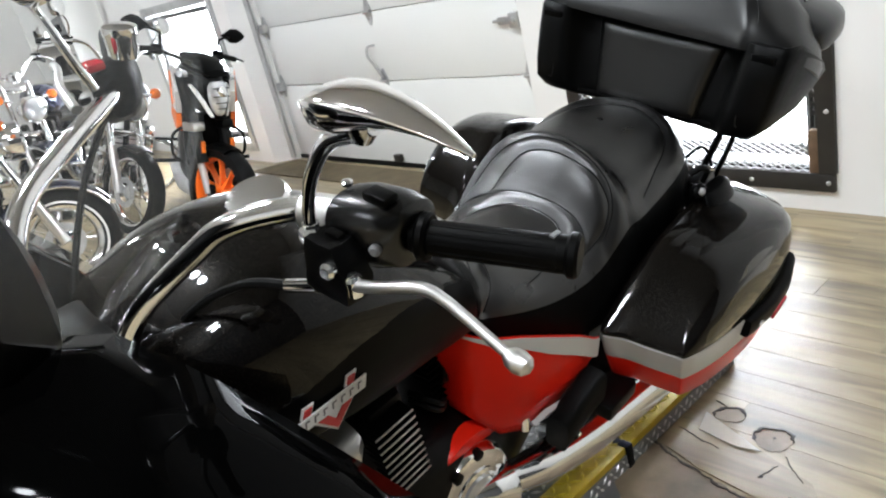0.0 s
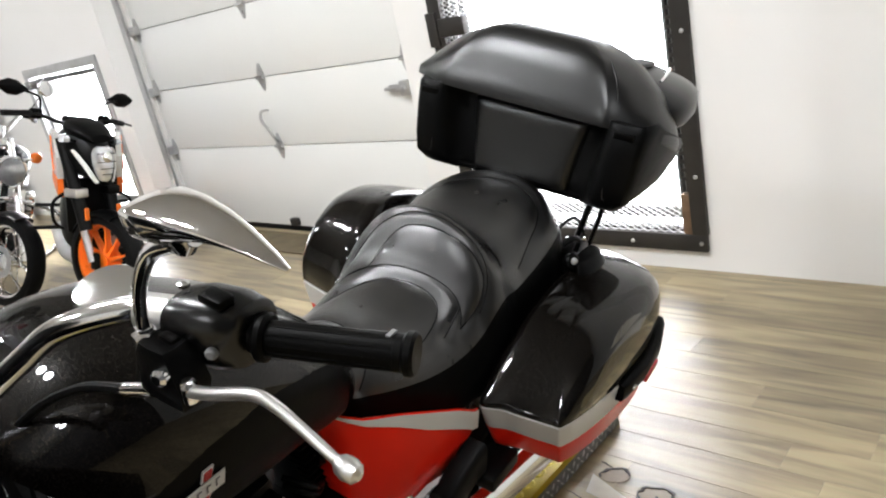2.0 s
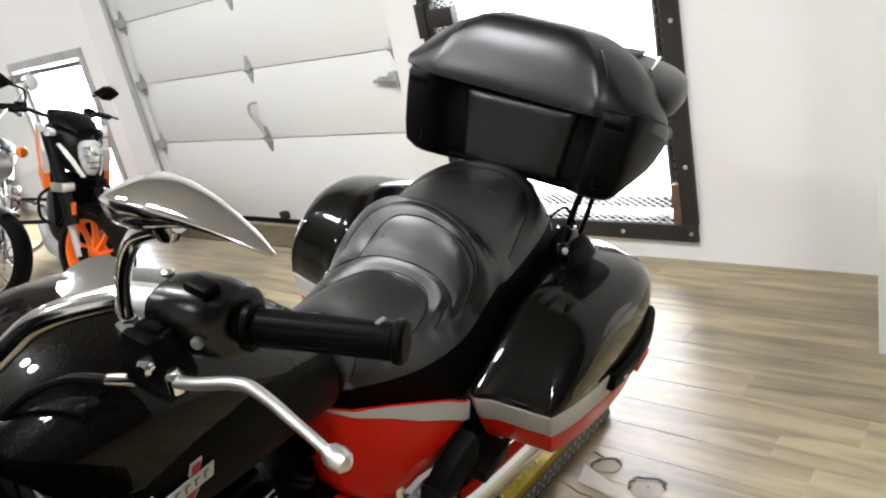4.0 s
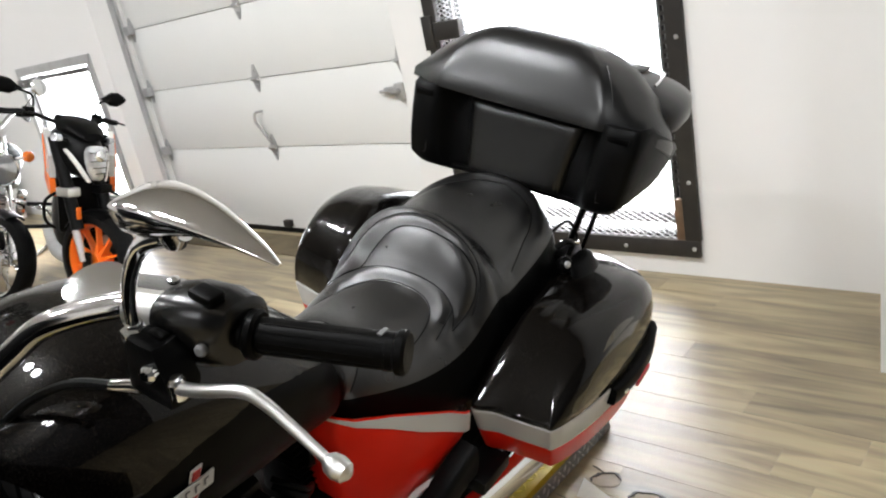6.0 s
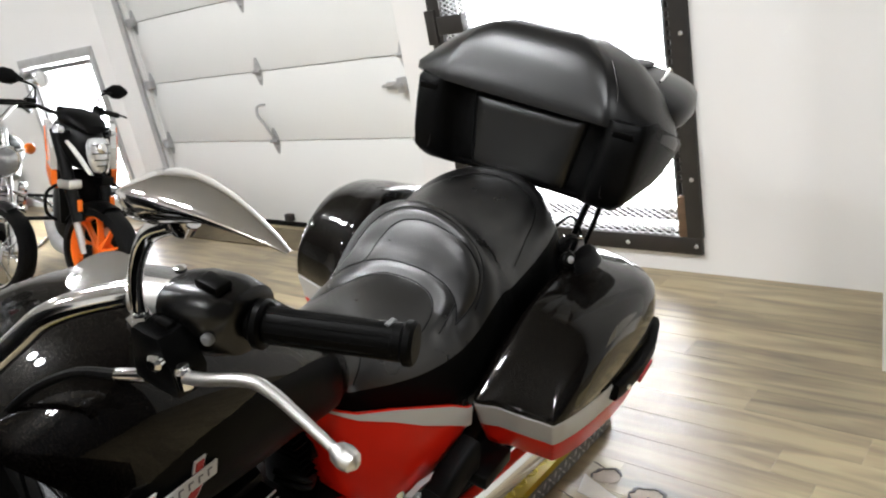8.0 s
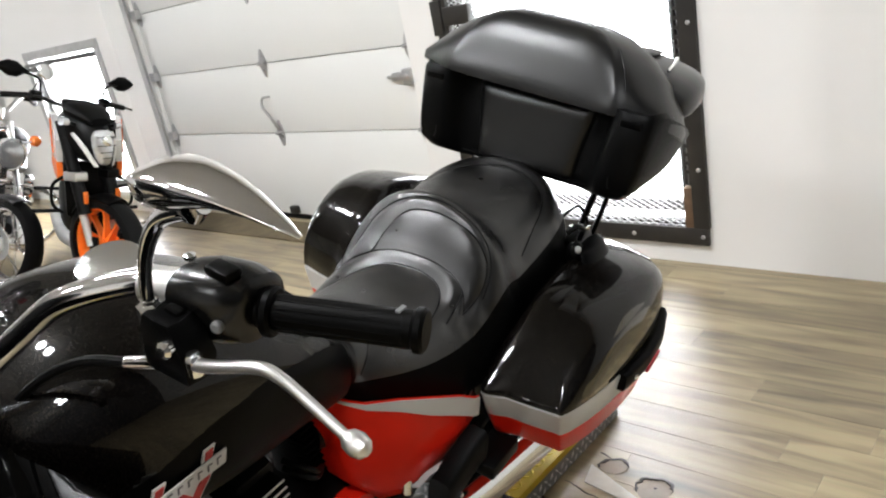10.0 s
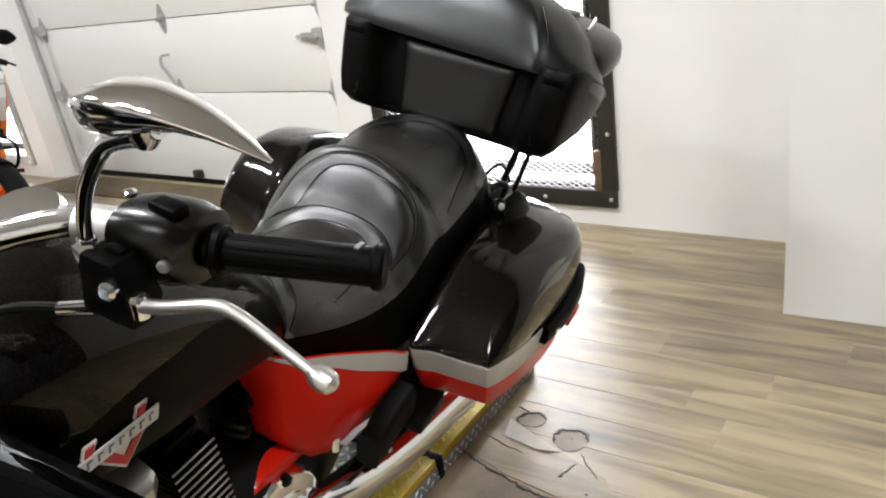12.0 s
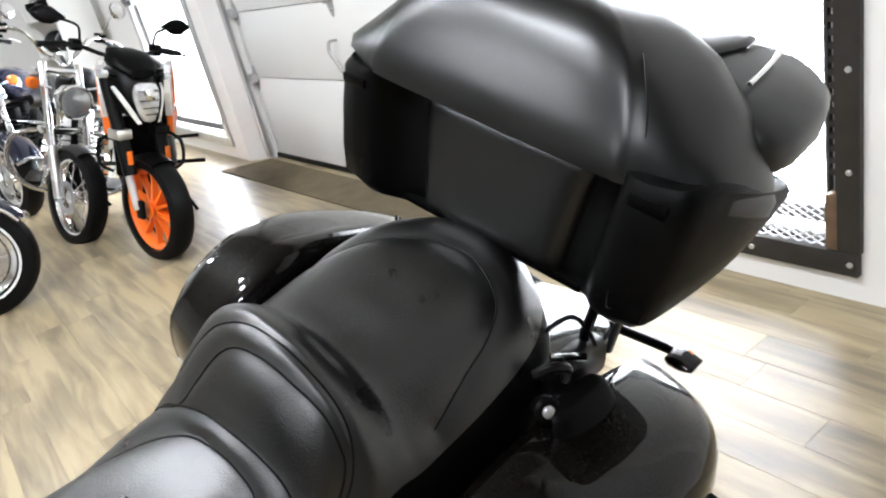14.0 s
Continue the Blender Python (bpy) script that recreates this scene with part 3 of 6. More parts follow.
def seat_point(y, u, lift=0.0):
    """u from -1 (bike's right lower edge) over the crown to 1; the stitched seams lie in grooves."""
    w, zt, zb, n = lerp_rows(SEAT, y)
    a = u * math.pi / 2
    s, c = math.sin(a), max(math.cos(a), 0.0)
    x = w * (abs(s) ** (2 / n)) * (1 if s >= 0 else -1)
    z = zb + (zt - zb) * (c ** (2 / n))
    z -= 0.012 * math.exp(-((y - 0.276) / 0.006) ** 2) * math.exp(-((u - 0.12) / 0.13) ** 4)
    d2 = float(np.min((SEAM_POINTS[:, 0] - y) ** 2 + (SEAM_POINTS[:, 1] - u * 0.33) ** 2))
    lift -= 0.003 * math.exp(-d2 / 0.00004) + 0.005 * math.exp(-d2 / 0.0005)
    out = Vector((s * 1.0, 0, c)).normalized() * lift
    return Vector((C + x, y, z)) + out


def shell(levels, steps=4, centre=C):
    """Rings from rows (z, plan outline of half the body, bike's left side): mirrored about the middle."""
    rings = []
    for z, half in levels:
        pts = [(centre + x, y) for x, y in half] + [(centre - x, y) for x, y in half[::-1]]
        rings.append([Vector((p.x, p.y, z)) for p in spline([(x, y, 0) for x, y in pts], steps, True)])
    return rings


def creased(half, k=2, turn=0.008):
    """The lid's half outline with a firm fold at its front corner and the facet behind it turned back."""
    out = []
    for i, (x, y) in enumerate(half):
        if i == k:
            (x0, y0), (x1, y1) = half[i - 1], half[i + 1]
            out += [(x + (x0 - x) * 0.3, y + (y0 - y) * 0.3), (x + (x1 - x) * 0.22, y + (y1 + turn - y) * 0.22)]
        else:
            out.append((x, y + turn * (1.0 if i == k + 1 else 1.3 if i == k + 2 else 0.0)))
    return out


def pad(corners, normal, bulge, rows=10, cols=12, power=4):
    """A stuffed pad on a quad given by four corners (bl, br, tr, tl), closed at the back."""
    bl, br, tr_, tl = (Vector(c) for c in corners)
    n = Vector(normal).normalized()
    front, back = [], []
    for j in range(rows + 1):
        v = j / rows
        lf, lb = [], []
        for i in range(cols + 1):
            u = i / cols
            p = (bl * (1 - u) + br * u) * (1 - v) + (tl * (1 - u) + tr_ * u) * v
            e = (1 - abs(2 * u - 1) ** power) * (1 - abs(2 * v - 1) ** power)
            lf.append(p + n * bulge * max(e, 0) ** 0.45)
            lb.append(p - n * 0.012)
        front.append(lf)
        back.append(lb)
    rings = [f + b[::-1] for f, b in zip(front, back)]
    return loft(rings)


def frame_tube(bm, corners, r, lift, normal):
    n = Vector(normal).normalized() * lift
    pts = [Vector(c) + n for c in corners]
    path = []
    for k in range(4):
        a, b, c = pts[k - 1], pts[k], pts[(k + 1) % 4]
        path += [b + (a - b).normalized() * 0.012, b + (c - b).normalized() * 0.012]
    return tube(path, r, 6, 3, bm, closed=True)


def motorcycle():
    bike = thing("motorcycle", BIKE, "black and red touring motorcycle with top trunk, leaning on its stand", "motorcycle")
    # ---- seat
    ys = [-0.23 + 0.905 * i / 180 for i in range(181)]
    rings = [[seat_point(y, -1 + 2 * k / 96) for k in range(97)] for y in ys]
    seat = part("seat", loft([ring[16:81] for ring in rings], closed=False), LEATHER, bike, "black stitched vinyl two-up seat", angle=70)
    # lower flanks take the duller vinyl, which keeps them in shade
    part("side_skirt", loft([ring[80:] for ring in rings], closed=False), FABRIC, seat, "seat flank in duller black for its shade", angle=70)
    part("side_skirt", loft([ring[:17] for ring in rings], closed=False), FABRIC, seat, "seat flank in duller black for its shade", angle=70)

    for k, rows in enumerate(SEAMS):
        pts = [tuple(seat_point(p.x, p.y, 0.0004)) for p in spline([(y, u, 0) for y, u in rows], 5)]
        part("piping", tube(pts, 0.0016, 6, 2), RUBBER, seat)
    part("seat_base", loft([superring(y, C - w, C + w, 0.55 - 0.1 * y, 0.66, 3, 20) for y, w in ((-0.24, 0.08), (-0.1, 0.15), (0.05, 0.19), (0.3, 0.19), (0.55, 0.16), (0.64, 0.09))]), PLASTIC, seat, "black plastic seat base")

    # ---- tank
    rows = [(-0.80, 0.10, 1.06, 0.92, 2.6), (-0.74, 0.155, 1.092, 0.86, 2.7), (-0.64, 0.185, 1.122, 0.80, 2.6), (-0.54, 0.192, 1.121, 0.77, 2.5), (-0.44, 0.188, 1.091, 0.75, 2.4),
            (-0.34, 0.178, 1.03, 0.735, 2.3), (-0.26, 0.165, 0.965, 0.72, 2.3), (-0.20, 0.145, 0.905, 0.71, 2.3), (-0.165, 0.11, 0.855, 0.72, 2.2)]

    def tank_point(y, a, out=0.0):
        w, zt, zb, n = lerp_rows(rows, y)
        c, s = math.cos(a), math.sin(a)
        u, v = (abs(c) ** (2 / n)) * (1 if c >= 0 else -1), (abs(s) ** (2 / n)) * (1 if s >= 0 else -1)
        return Vector((C + u * (w + out), y, (zt + zb) / 2 + v * ((zt - zb) / 2 + out)))

    rings = [[tank_point(-0.80 + 0.635 * i / 44, 2 * math.pi * k / 40) for k in range(40)] for i in range(45)]
    tank = part("tank", loft(rings), GLOSS, bike, "black metal-flake fuel tank", angle=60)
    part("filler_cap", disc((C, -0.52, 1.122), (0, -0.2, 1), [(0, 0.045), (0.01, 0.047), (0.018, 0.042), (0.021, 0.012)], 28), CHROME, tank)
    # satin lower panels under a slanting crease
    for side in (1, -1):
        grid = []
        for i in range(25):
            y = -0.74 + 0.50 * i / 24
            lo, hi = -1.05, -0.1 + 0.62 * (i / 24)
            line = []
            for k in range(11):
                a = lo + (hi - lo) * k / 10
                line.append(tank_point(y, a if side > 0 else math.pi - a, 0.004 if 0 < k < 10 else -0.002))
            grid.append(line)
        part("side_panel", loft(grid, closed=False), PLASTIC, tank, "satin black lower tank panel", angle=60)

    # badge: a pale slanting bar over a red V, on both sides
    for side in (1, -1):
        def at(y, z, out):
            return Vector((C + side * (0.1945 + out - 0.09 * max(0, y + 0.56) ** 1.0), y, z))

        def plate(poly, out, th=0.0025):
            return loft([[at(y, z, out) for y, z in poly], [at(y, z, out + th) for y, z in poly]])

        badge = part("badge", plate([(-0.664, 0.917), (-0.659, 0.936), (-0.536, 0.931), (-0.541, 0.909)], 0.006), WHITE_BADGE, tank, "white bar badge over a red V")
        part("badge_wedge", plate([(-0.630, 0.914), (-0.597, 0.876), (-0.564, 0.911), (-0.580, 0.912), (-0.597, 0.893), (-0.612, 0.913)], 0.004), RED_BADGE, badge, "red V with pale outline")
        part("badge_rim", plate([(-0.636, 0.914), (-0.597, 0.870), (-0.558, 0.911)], 0.002), WHITE_BADGE, badge)
        for y0 in (-0.650, -0.572):
            part("badge_tip", plate([(y0 - 0.003, 0.934), (y0 + 0.003, 0.951), (y0 + 0.022, 0.9495), (y0 + 0.014, 0.933)], 0.002), WHITE_BADGE, badge)
            part("badge_tip", plate([(y0 + 0.001, 0.936), (y0 + 0.005, 0.947), (y0 + 0.017, 0.9465), (y0 + 0.012, 0.935)], 0.004), RED_BADGE, badge)
        for k in range(7):
            y = -0.651 + 0.0158 * k
            part("mark", plate([(y, 0.9205 - 0.0006 * k), (y + 0.001, 0.932 - 0.0006 * k), (y + 0.0035, 0.932 - 0.0006 * k), (y + 0.0028, 0.9205 - 0.0006 * k)], 0.0085, 0.0006), GREY, badge)
            part("mark", plate([(y + 0.0028, 0.9295 - 0.0006 * k), (y + 0.003, 0.932 - 0.0006 * k), (y + 0.009, 0.9315 - 0.0006 * k), (y + 0.009, 0.929 - 0.0006 * k)], 0.0085, 0.0006), GREY, badge)
    return bike


def trunk(bike):
    """Top box with a padded front, a faceted vinyl lid and a gloss rear cowl."""
    ct, cl = 0.06, 0.046
    body = [(0.820, [(0.11, 0.660), (0.17, 0.660), (0.20, 0.668), (0.215, 0.70), (0.20, 0.80), (0.17, 0.90), (0.08, 0.94)]),
            (0.832, [(0.135, 0.640), (0.195, 0.628), (0.235, 0.632), (0.255, 0.660), (0.255, 0.79), (0.23, 0.89), (0.10, 0.93)]),
            (0.848, [(0.145, 0.630), (0.215, 0.600), (0.262, 0.600), (0.285, 0.628), (0.296, 0.79), (0.262, 0.91), (0.12, 0.95)]),
            (0.875, [(0.148, 0.634), (0.218, 0.588), (0.278, 0.586), (0.304, 0.612), (0.318, 0.80), (0.285, 0.93), (0.13, 0.97)]),
            (0.92, [(0.150, 0.644), (0.222, 0.592), (0.284, 0.590), (0.313, 0.620), (0.330, 0.80), (0.298, 0.94), (0.13, 0.98)]),
            (0.99, [(0.156, 0.666), (0.228, 0.604), (0.288, 0.602), (0.320, 0.636), (0.340, 0.80), (0.31, 0.95), (0.14, 0.99)]),
            (1.05, [(0.162, 0.690), (0.234, 0.618), (0.291, 0.617), (0.324, 0.652), (0.342, 0.80), (0.30, 0.96), (0.15, 1.0)]),
            (1.062, [(0.162, 0.694), (0.230, 0.626), (0.284, 0.626), (0.316, 0.660), (0.333, 0.80), (0.29, 0.95), (0.15, 0.99)])]
    rings = [[Vector((p.x, p.y, p.z - 0.52 * max(0.0, p.y - 0.68) * max(0.0, (p.z - 0.824) / 0.238) ** 2)) for p in ring] for ring in shell(body, centre=ct)]
    box = part("trunk", loft(rings), POCKET, bike, "black touring trunk with padded vinyl front", angle=40)
    lid = [(1.046, [(0.13, 0.632), (0.205, 0.634), (0.240, 0.642), (0.290, 0.656), (0.328, 0.680), (0.344, 0.78), (0.328, 0.845), (0.25, 0.88), (0.13, 0.90)]),
           (1.052, [(0.13, 0.618), (0.210, 0.620), (0.248, 0.629), (0.300, 0.644), (0.342, 0.672), (0.358, 0.78), (0.340, 0.85), (0.26, 0.89), (0.13, 0.91)]),
           (1.074, [(0.13, 0.622), (0.210, 0.625), (0.249, 0.635), (0.302, 0.652), (0.345, 0.682), (0.361, 0.785), (0.343, 0.855), (0.26, 0.89), (0.13, 0.91)]),
           (1.103, [(0.125, 0.640), (0.205, 0.645), (0.240, 0.658), (0.285, 0.682), (0.325, 0.715), (0.342, 0.79), (0.328, 0.85), (0.25, 0.885), (0.125, 0.905)]),
           (1.140, [(0.12, 0.662), (0.190, 0.669), (0.220, 0.686), (0.258, 0.716), (0.288, 0.752), (0.298, 0.80), (0.286, 0.85), (0.22, 0.89), (0.115, 0.905)]),
           (1.174, [(0.108, 0.688), (0.168, 0.698), (0.192, 0.717), (0.218, 0.745), (0.236, 0.778), (0.240, 0.82), (0.228, 0.858), (0.18, 0.89), (0.10, 0.90)]),
           (1.202, [(0.092, 0.716), (0.138, 0.726), (0.154, 0.744), (0.170, 0.768), (0.181, 0.796), (0.184, 0.828), (0.175, 0.855), (0.14, 0.880), (0.08, 0.890)]),
           (1.220, [(0.068, 0.748), (0.098, 0.757), (0.108, 0.772), (0.118, 0.790), (0.124, 0.81), (0.126, 0.833), (0.120, 0.848), (0.094, 0.862), (0.055, 0.870)]),
           (1.227, [(0.02, 0.80), (0.030, 0.804), (0.034, 0.809), (0.037, 0.815), (0.039, 0.822), (0.040, 0.83), (0.038, 0.835), (0.03, 0.840), (0.02, 0.843)])]
    rings = []
    for ring in shell([(z, creased(half)) for z, half in lid], 4, cl):
        k = min(1.0, max(0.0, (ring[0].z - 1.076) / 0.09))
        rings.append([Vector((p.x, p.y, p.z - (0.52 - 0.24 * k) * max(0.0, p.y - 0.66 - 0.05 * k) + 0.03 * max(0.0, p.y - 0.84) - 0.03 * (p.x - cl) - 0.014 * (1 - k) * min(1.0, max(0.0, (p.x - cl - 0.22) / 0.08)))) for p in ring])
    cover = part("lid", loft(rings), TRUNKPAD, box, "grained black vinyl trunk lid", angle=50)
    cowl = [superring(y, cl - w, cl + w, z0, z1, n, 44) for y, w, z0, z1, n in ((0.79, 0.32, 0.985, 1.07, 3.2), (0.815, 0.345, 0.965, 1.092, 3.2), (0.87, 0.356, 0.955, 1.104, 3.0), (0.94, 0.354, 0.952, 1.106, 2.8), (1.01, 0.335, 0.955, 1.098, 2.7), (1.06, 0.302, 0.965, 1.082, 2.6), (1.10, 0.25, 0.98, 1.06, 2.5), (1.115, 0.18, 1.0, 1.045, 2.3))]
    tail = part("rear_cowl", loft(cowl), COWL, box, "gloss dark grey rear cowl of the trunk", angle=60)
    part("spoiler", loft([superring(y, cl - w, cl + w, z - h, z + h, 3.0, 28) for y, w, z, h in ((0.84, 0.16, 1.105, 0.012), (0.90, 0.195, 1.105, 0.016), (0.97, 0.215, 1.102, 0.009), (1.01, 0.21, 1.098, 0.005), (1.025, 0.19, 1.096, 0.002))]), COWL, tail, "low spoiler over the cowl", angle=60)
    for s in (1, -1):
        part("accent", tube([(cl + s * 0.272, 0.862, 1.099), (cl + s * 0.268, 0.92, 1.102), (cl + s * 0.256, 0.985, 1.098)], 0.0035, 6), CHROME, tail, "thin bright accent strip")
        part("lid_seam", tube([(cl + s * 0.247, 0.644, 1.060), (cl + s * 0.238, 0.667, 1.103), (cl + s * 0.221, 0.686, 1.138), (cl + s * 0.193, 0.717, 1.170)], 0.0016, 6), PIPING, cover)
    part("centre_pad", pad([(ct - 0.138, 0.634, 0.838), (ct + 0.138, 0.634, 0.838), (ct + 0.172, 0.688, 1.031), (ct - 0.172, 0.688, 1.031)], (0, -1, 0.34), 0.032, 22, 24, 8), TRUNKPAD, box, "smooth padded vinyl centre panel", angle=60)
    for s in (1, -1):
        cs = [(ct + s * 0.238, 0.586, 0.868), (ct + s * 0.294, 0.600, 0.872), (ct + s * 0.310, 0.634, 1.036), (ct + s * 0.246, 0.615, 1.036)]
        nrm = Vector((s * 0.22, -0.95, 0.14))
        if s < 0:
            cs = [cs[1], cs[0], cs[3], cs[2]]
        pocket = part("side_pocket", pad(cs, nrm, 0.008, power=8), POCKET, box, "stitched vinyl side pocket panel", angle=60)
        mid = sum((Vector(c) for c in cs), Vector()) / 4
        inner = [mid + (Vector(c) - mid) * 0.84 for c in cs]
        part("pocket_seam", frame_tube(None, inner, 0.0012, 0.0080, nrm), PIPING, pocket)
        part("latch", bm_box(ct + s * 0.27 - 0.026, ct + s * 0.27 + 0.026, 0.606, 0.640, 1.030, 1.046, 0.003), PLASTIC, box)
        # carrier struts down to the frame
        if s > 0:
            part("strut", tube([(C + s * 0.235, 0.62, 0.865), (C + s * 0.20, 0.65, 0.75), (C + s * 0.17, 0.68, 0.64)], 0.009, 8), PLASTIC, bike, "black trunk carrier strut")
            part("strut", tube([(C + s * 0.255, 0.66, 0.86), (C + s * 0.225, 0.70, 0.75), (C + s * 0.19, 0.74, 0.63)], 0.007, 8), PLASTIC, bike, "black trunk carrier strut")
        if s > 0:
            part("carrier_clamp", disc((C + s * 0.245, 0.487, 0.745), (s * 0.8, -0.3, 0.5), [(0, 0.020), (0.014, 0.021), (0.018, 0.016)], 18), PLASTIC, bike)
            part("clamp_bolt", disc((C + s * 0.258, 0.481, 0.754), (s * 0.8, -0.3, 0.5), [(0, 0.009), (0.005, 0.009), (0.008, 0.005)], 12), STEEL, bike)
        part("carrier_bracket", loft([superring(y, C + s * x - 0.022, C + s * x + 0.022, z - 0.04, z + 0.04, 3, 14) for y, x, z in ((0.53, 0.205, 0.70), (0.545, 0.208, 0.705), (0.62, 0.205, 0.70), (0.69, 0.19, 0.66), (0.70, 0.188, 0.655))]), BLACKENG, bike, "black carrier bracket behind the seat")
        if s > 0:
            part("bracket_pin", tube([(C + s * 0.20, 0.56, 0.758), (C + s * 0.235, 0.60, 0.752)], 0.006, 8, smooth=False), CHROME, bike)
            part("bracket_pin", tube([(C + s * 0.225, 0.53, 0.715), (C + s * 0.25, 0.545, 0.712)], 0.007, 8, smooth=False), CHROME, bike)
            part("bracket_hook", tube([(C + s * 0.215, 0.505, 0.775), (C + s * 0.232, 0.52, 0.79), (C + s * 0.24, 0.545, 0.775), (C + s * 0.232, 0.555, 0.74)], 0.008, 8), BLACKENG, bike)
        part("wiring", tube([(C + s * 0.15, 0.58, 0.74), (C + s * 0.19, 0.62, 0.79), (C + s * 0.21, 0.66, 0.72), (C + s * 0.18, 0.70, 0.64)], 0.004, 6), RUBBER, bike)
    part("carrier", bm_box(C - 0.2, C + 0.2, 0.62, 0.80, 0.838, 0.855, 0.006), PLASTIC, bike, "black trunk carrier plate")


def saddlebag(bike, side):
    """Hard bag; side 1 is the bike's left."""
    outline = [(0.235, 0.100), (0.30, 0.098), (0.395, 0.116), (0.420, 0.133), (0.445, 0.26), (0.458, 0.46), (0.452, 0.61), (0.418, 0.715), (0.345, 0.785), (0.26, 0.80), (0.235, 0.74), (0.225, 0.4)]
    short = 0.81 if side < 0 else 1.0
    ring = [Vector((C + side * p.x, 0.8 - (0.8 - p.y) * short, 0)) for p in spline([(x, y, 0) for x, y in outline], 6, True)]
    cx, cy = C + side * 0.31, 0.42

    def level(rows):
        return [[Vector((cx + (p.x - cx) * a, cy + (p.y - cy) * b + 0.4 * max(0.0, 0.586 - z) * max(0.0, 0.5 - p.y) * 2, z - 0.16 * (cy + (p.y - cy) * b - 0.128))) for p in ring] for z, a, b in rows]

    tops = [(0.07, 0.60), (0.13, 0.628), (0.2, 0.675), (0.3, 0.715), (0.4, 0.729), (0.5, 0.727), (0.6, 0.713), (0.7, 0.682), (0.76, 0.645), (0.81, 0.58)]
    if side < 0:
        tops = [(0.19, 0.62), (0.215, 0.655), (0.245, 0.695), (0.30, 0.745), (0.36, 0.772), (0.42, 0.783), (0.5, 0.774), (0.6, 0.737), (0.7, 0.693), (0.76, 0.658), (0.82, 0.58)]

    def dome(f, a, b):
        out = []
        for p in ring:
            x, y = cx + (p.x - cx) * a, cy + (p.y - cy) * b
            base = 0.588 - 0.16 * (y - 0.128)
            out.append(Vector((x, y, base + (lerp_rows(tops, y)[0] + 0.02 * (0.31 - abs(x - C)) / 0.15 - base) * f)))
        return out

    bag = part("saddlebag", loft([dome(0.02, 0.985, 0.99), dome(0.05, 1.0, 1.0), dome(0.35, 0.995, 0.998), dome(0.62, 0.965, 0.98), dome(0.82, 0.90, 0.94), dome(0.94, 0.78, 0.85), dome(0.99, 0.58, 0.68), dome(1.0, 0.3, 0.4), dome(1.0, 0.08, 0.1)]), GLOSS, bike, "glossy black flake saddlebag with silver and red stripes", angle=60)
    part("stripe", loft(level([(0.508, 0.955, 0.985), (0.512, 0.96, 0.988), (0.584, 0.995, 1.0), (0.587, 0.985, 0.99)])), SILVER, bag, "silver stripe")
    part("lower_shell", loft(level([(0.405, 0.70, 0.85), (0.414, 0.82, 0.92), (0.43, 0.89, 0.955), (0.507, 0.955, 0.985)])), RED, bag, "red painted lower shell")
    if side < 0:
        return
    # side insert following the lid's flank; olive colour paints in the floor's reflection
    grid = []
    for i in range(19):
        y = 0.17 + 0.49 * i / 18
        lo = 0.592 - 0.16 * (y - 0.128) + 0.004
        hi = lo + (lerp_rows(tops, y)[0] - lo) * (0.86 - 0.25 * abs(2 * i / 18 - 1) ** 3)
        line = []
        for k in range(9):
            f = k / 8
            z = lo + (hi - lo) * f
            xo = lerp_rows([(0.075, 0.36), (0.125, 0.420), (0.26, 0.445), (0.46, 0.458), (0.60, 0.450), (0.685, 0.415)], y)[0]
            line.append(Vector((C + side * (xo + (0.0035 if 0 < k < 8 and 0 < i < 18 else -0.004) - 0.03 * f ** 3), y, z)))
        grid.append(line)
    part("side_insert", loft(grid, closed=False), BAGSIDE, bag, "glossy side insert tinted olive for the floor's reflection", angle=60)
    bm = loft([superring(y, C + side * x - 0.013, C + side * x + 0.017, z - 0.023, z + 0.025, 4, 16) for y, x, z in ((0.36, 0.452, 0.528), (0.38, 0.458, 0.53), (0.46, 0.470, 0.535), (0.56, 0.466, 0.538), (0.635, 0.448, 0.545), (0.65, 0.440, 0.545))])
    part("latch_bar", bm, PLASTIC, bag, "black latch bar")
    part("reflector", bm_box(C + side * 0.486 - 0.004, C + side * 0.486 + 0.004, 0.455, 0.535, 0.507, 0.527, 0.003), REDLENS, bag, "red side reflector")
    # black rubber tongue under the seat bracket, lying over the lid
    tongue = loft([[Vector((x + w * math.cos(a), y + h * math.sin(a), z)) for a in (2 * math.pi * i / 20 for i in range(20))] for z, x, y, w, h in ((0.662, 0.352, 0.490, 0.008, 0.022), (0.668, 0.350, 0.498, 0.012, 0.040), (0.69, 0.345, 0.520, 0.014, 0.066), (0.72, 0.330, 0.530, 0.018, 0.066), (0.748, 0.312, 0.532, 0.018, 0.058), (0.756, 0.305, 0.530, 0.012, 0.048))])
    part("mount_tongue", tongue, PLASTIC, bag, "black rubber mount tongue over the lid")
    part("key_lock", disc((C + side * 0.475, 0.40, 0.53), (side, 0, 0), [(0, 0.008), (0.006, 0.008), (0.008, 0.003)], 10), CHROME, bag)


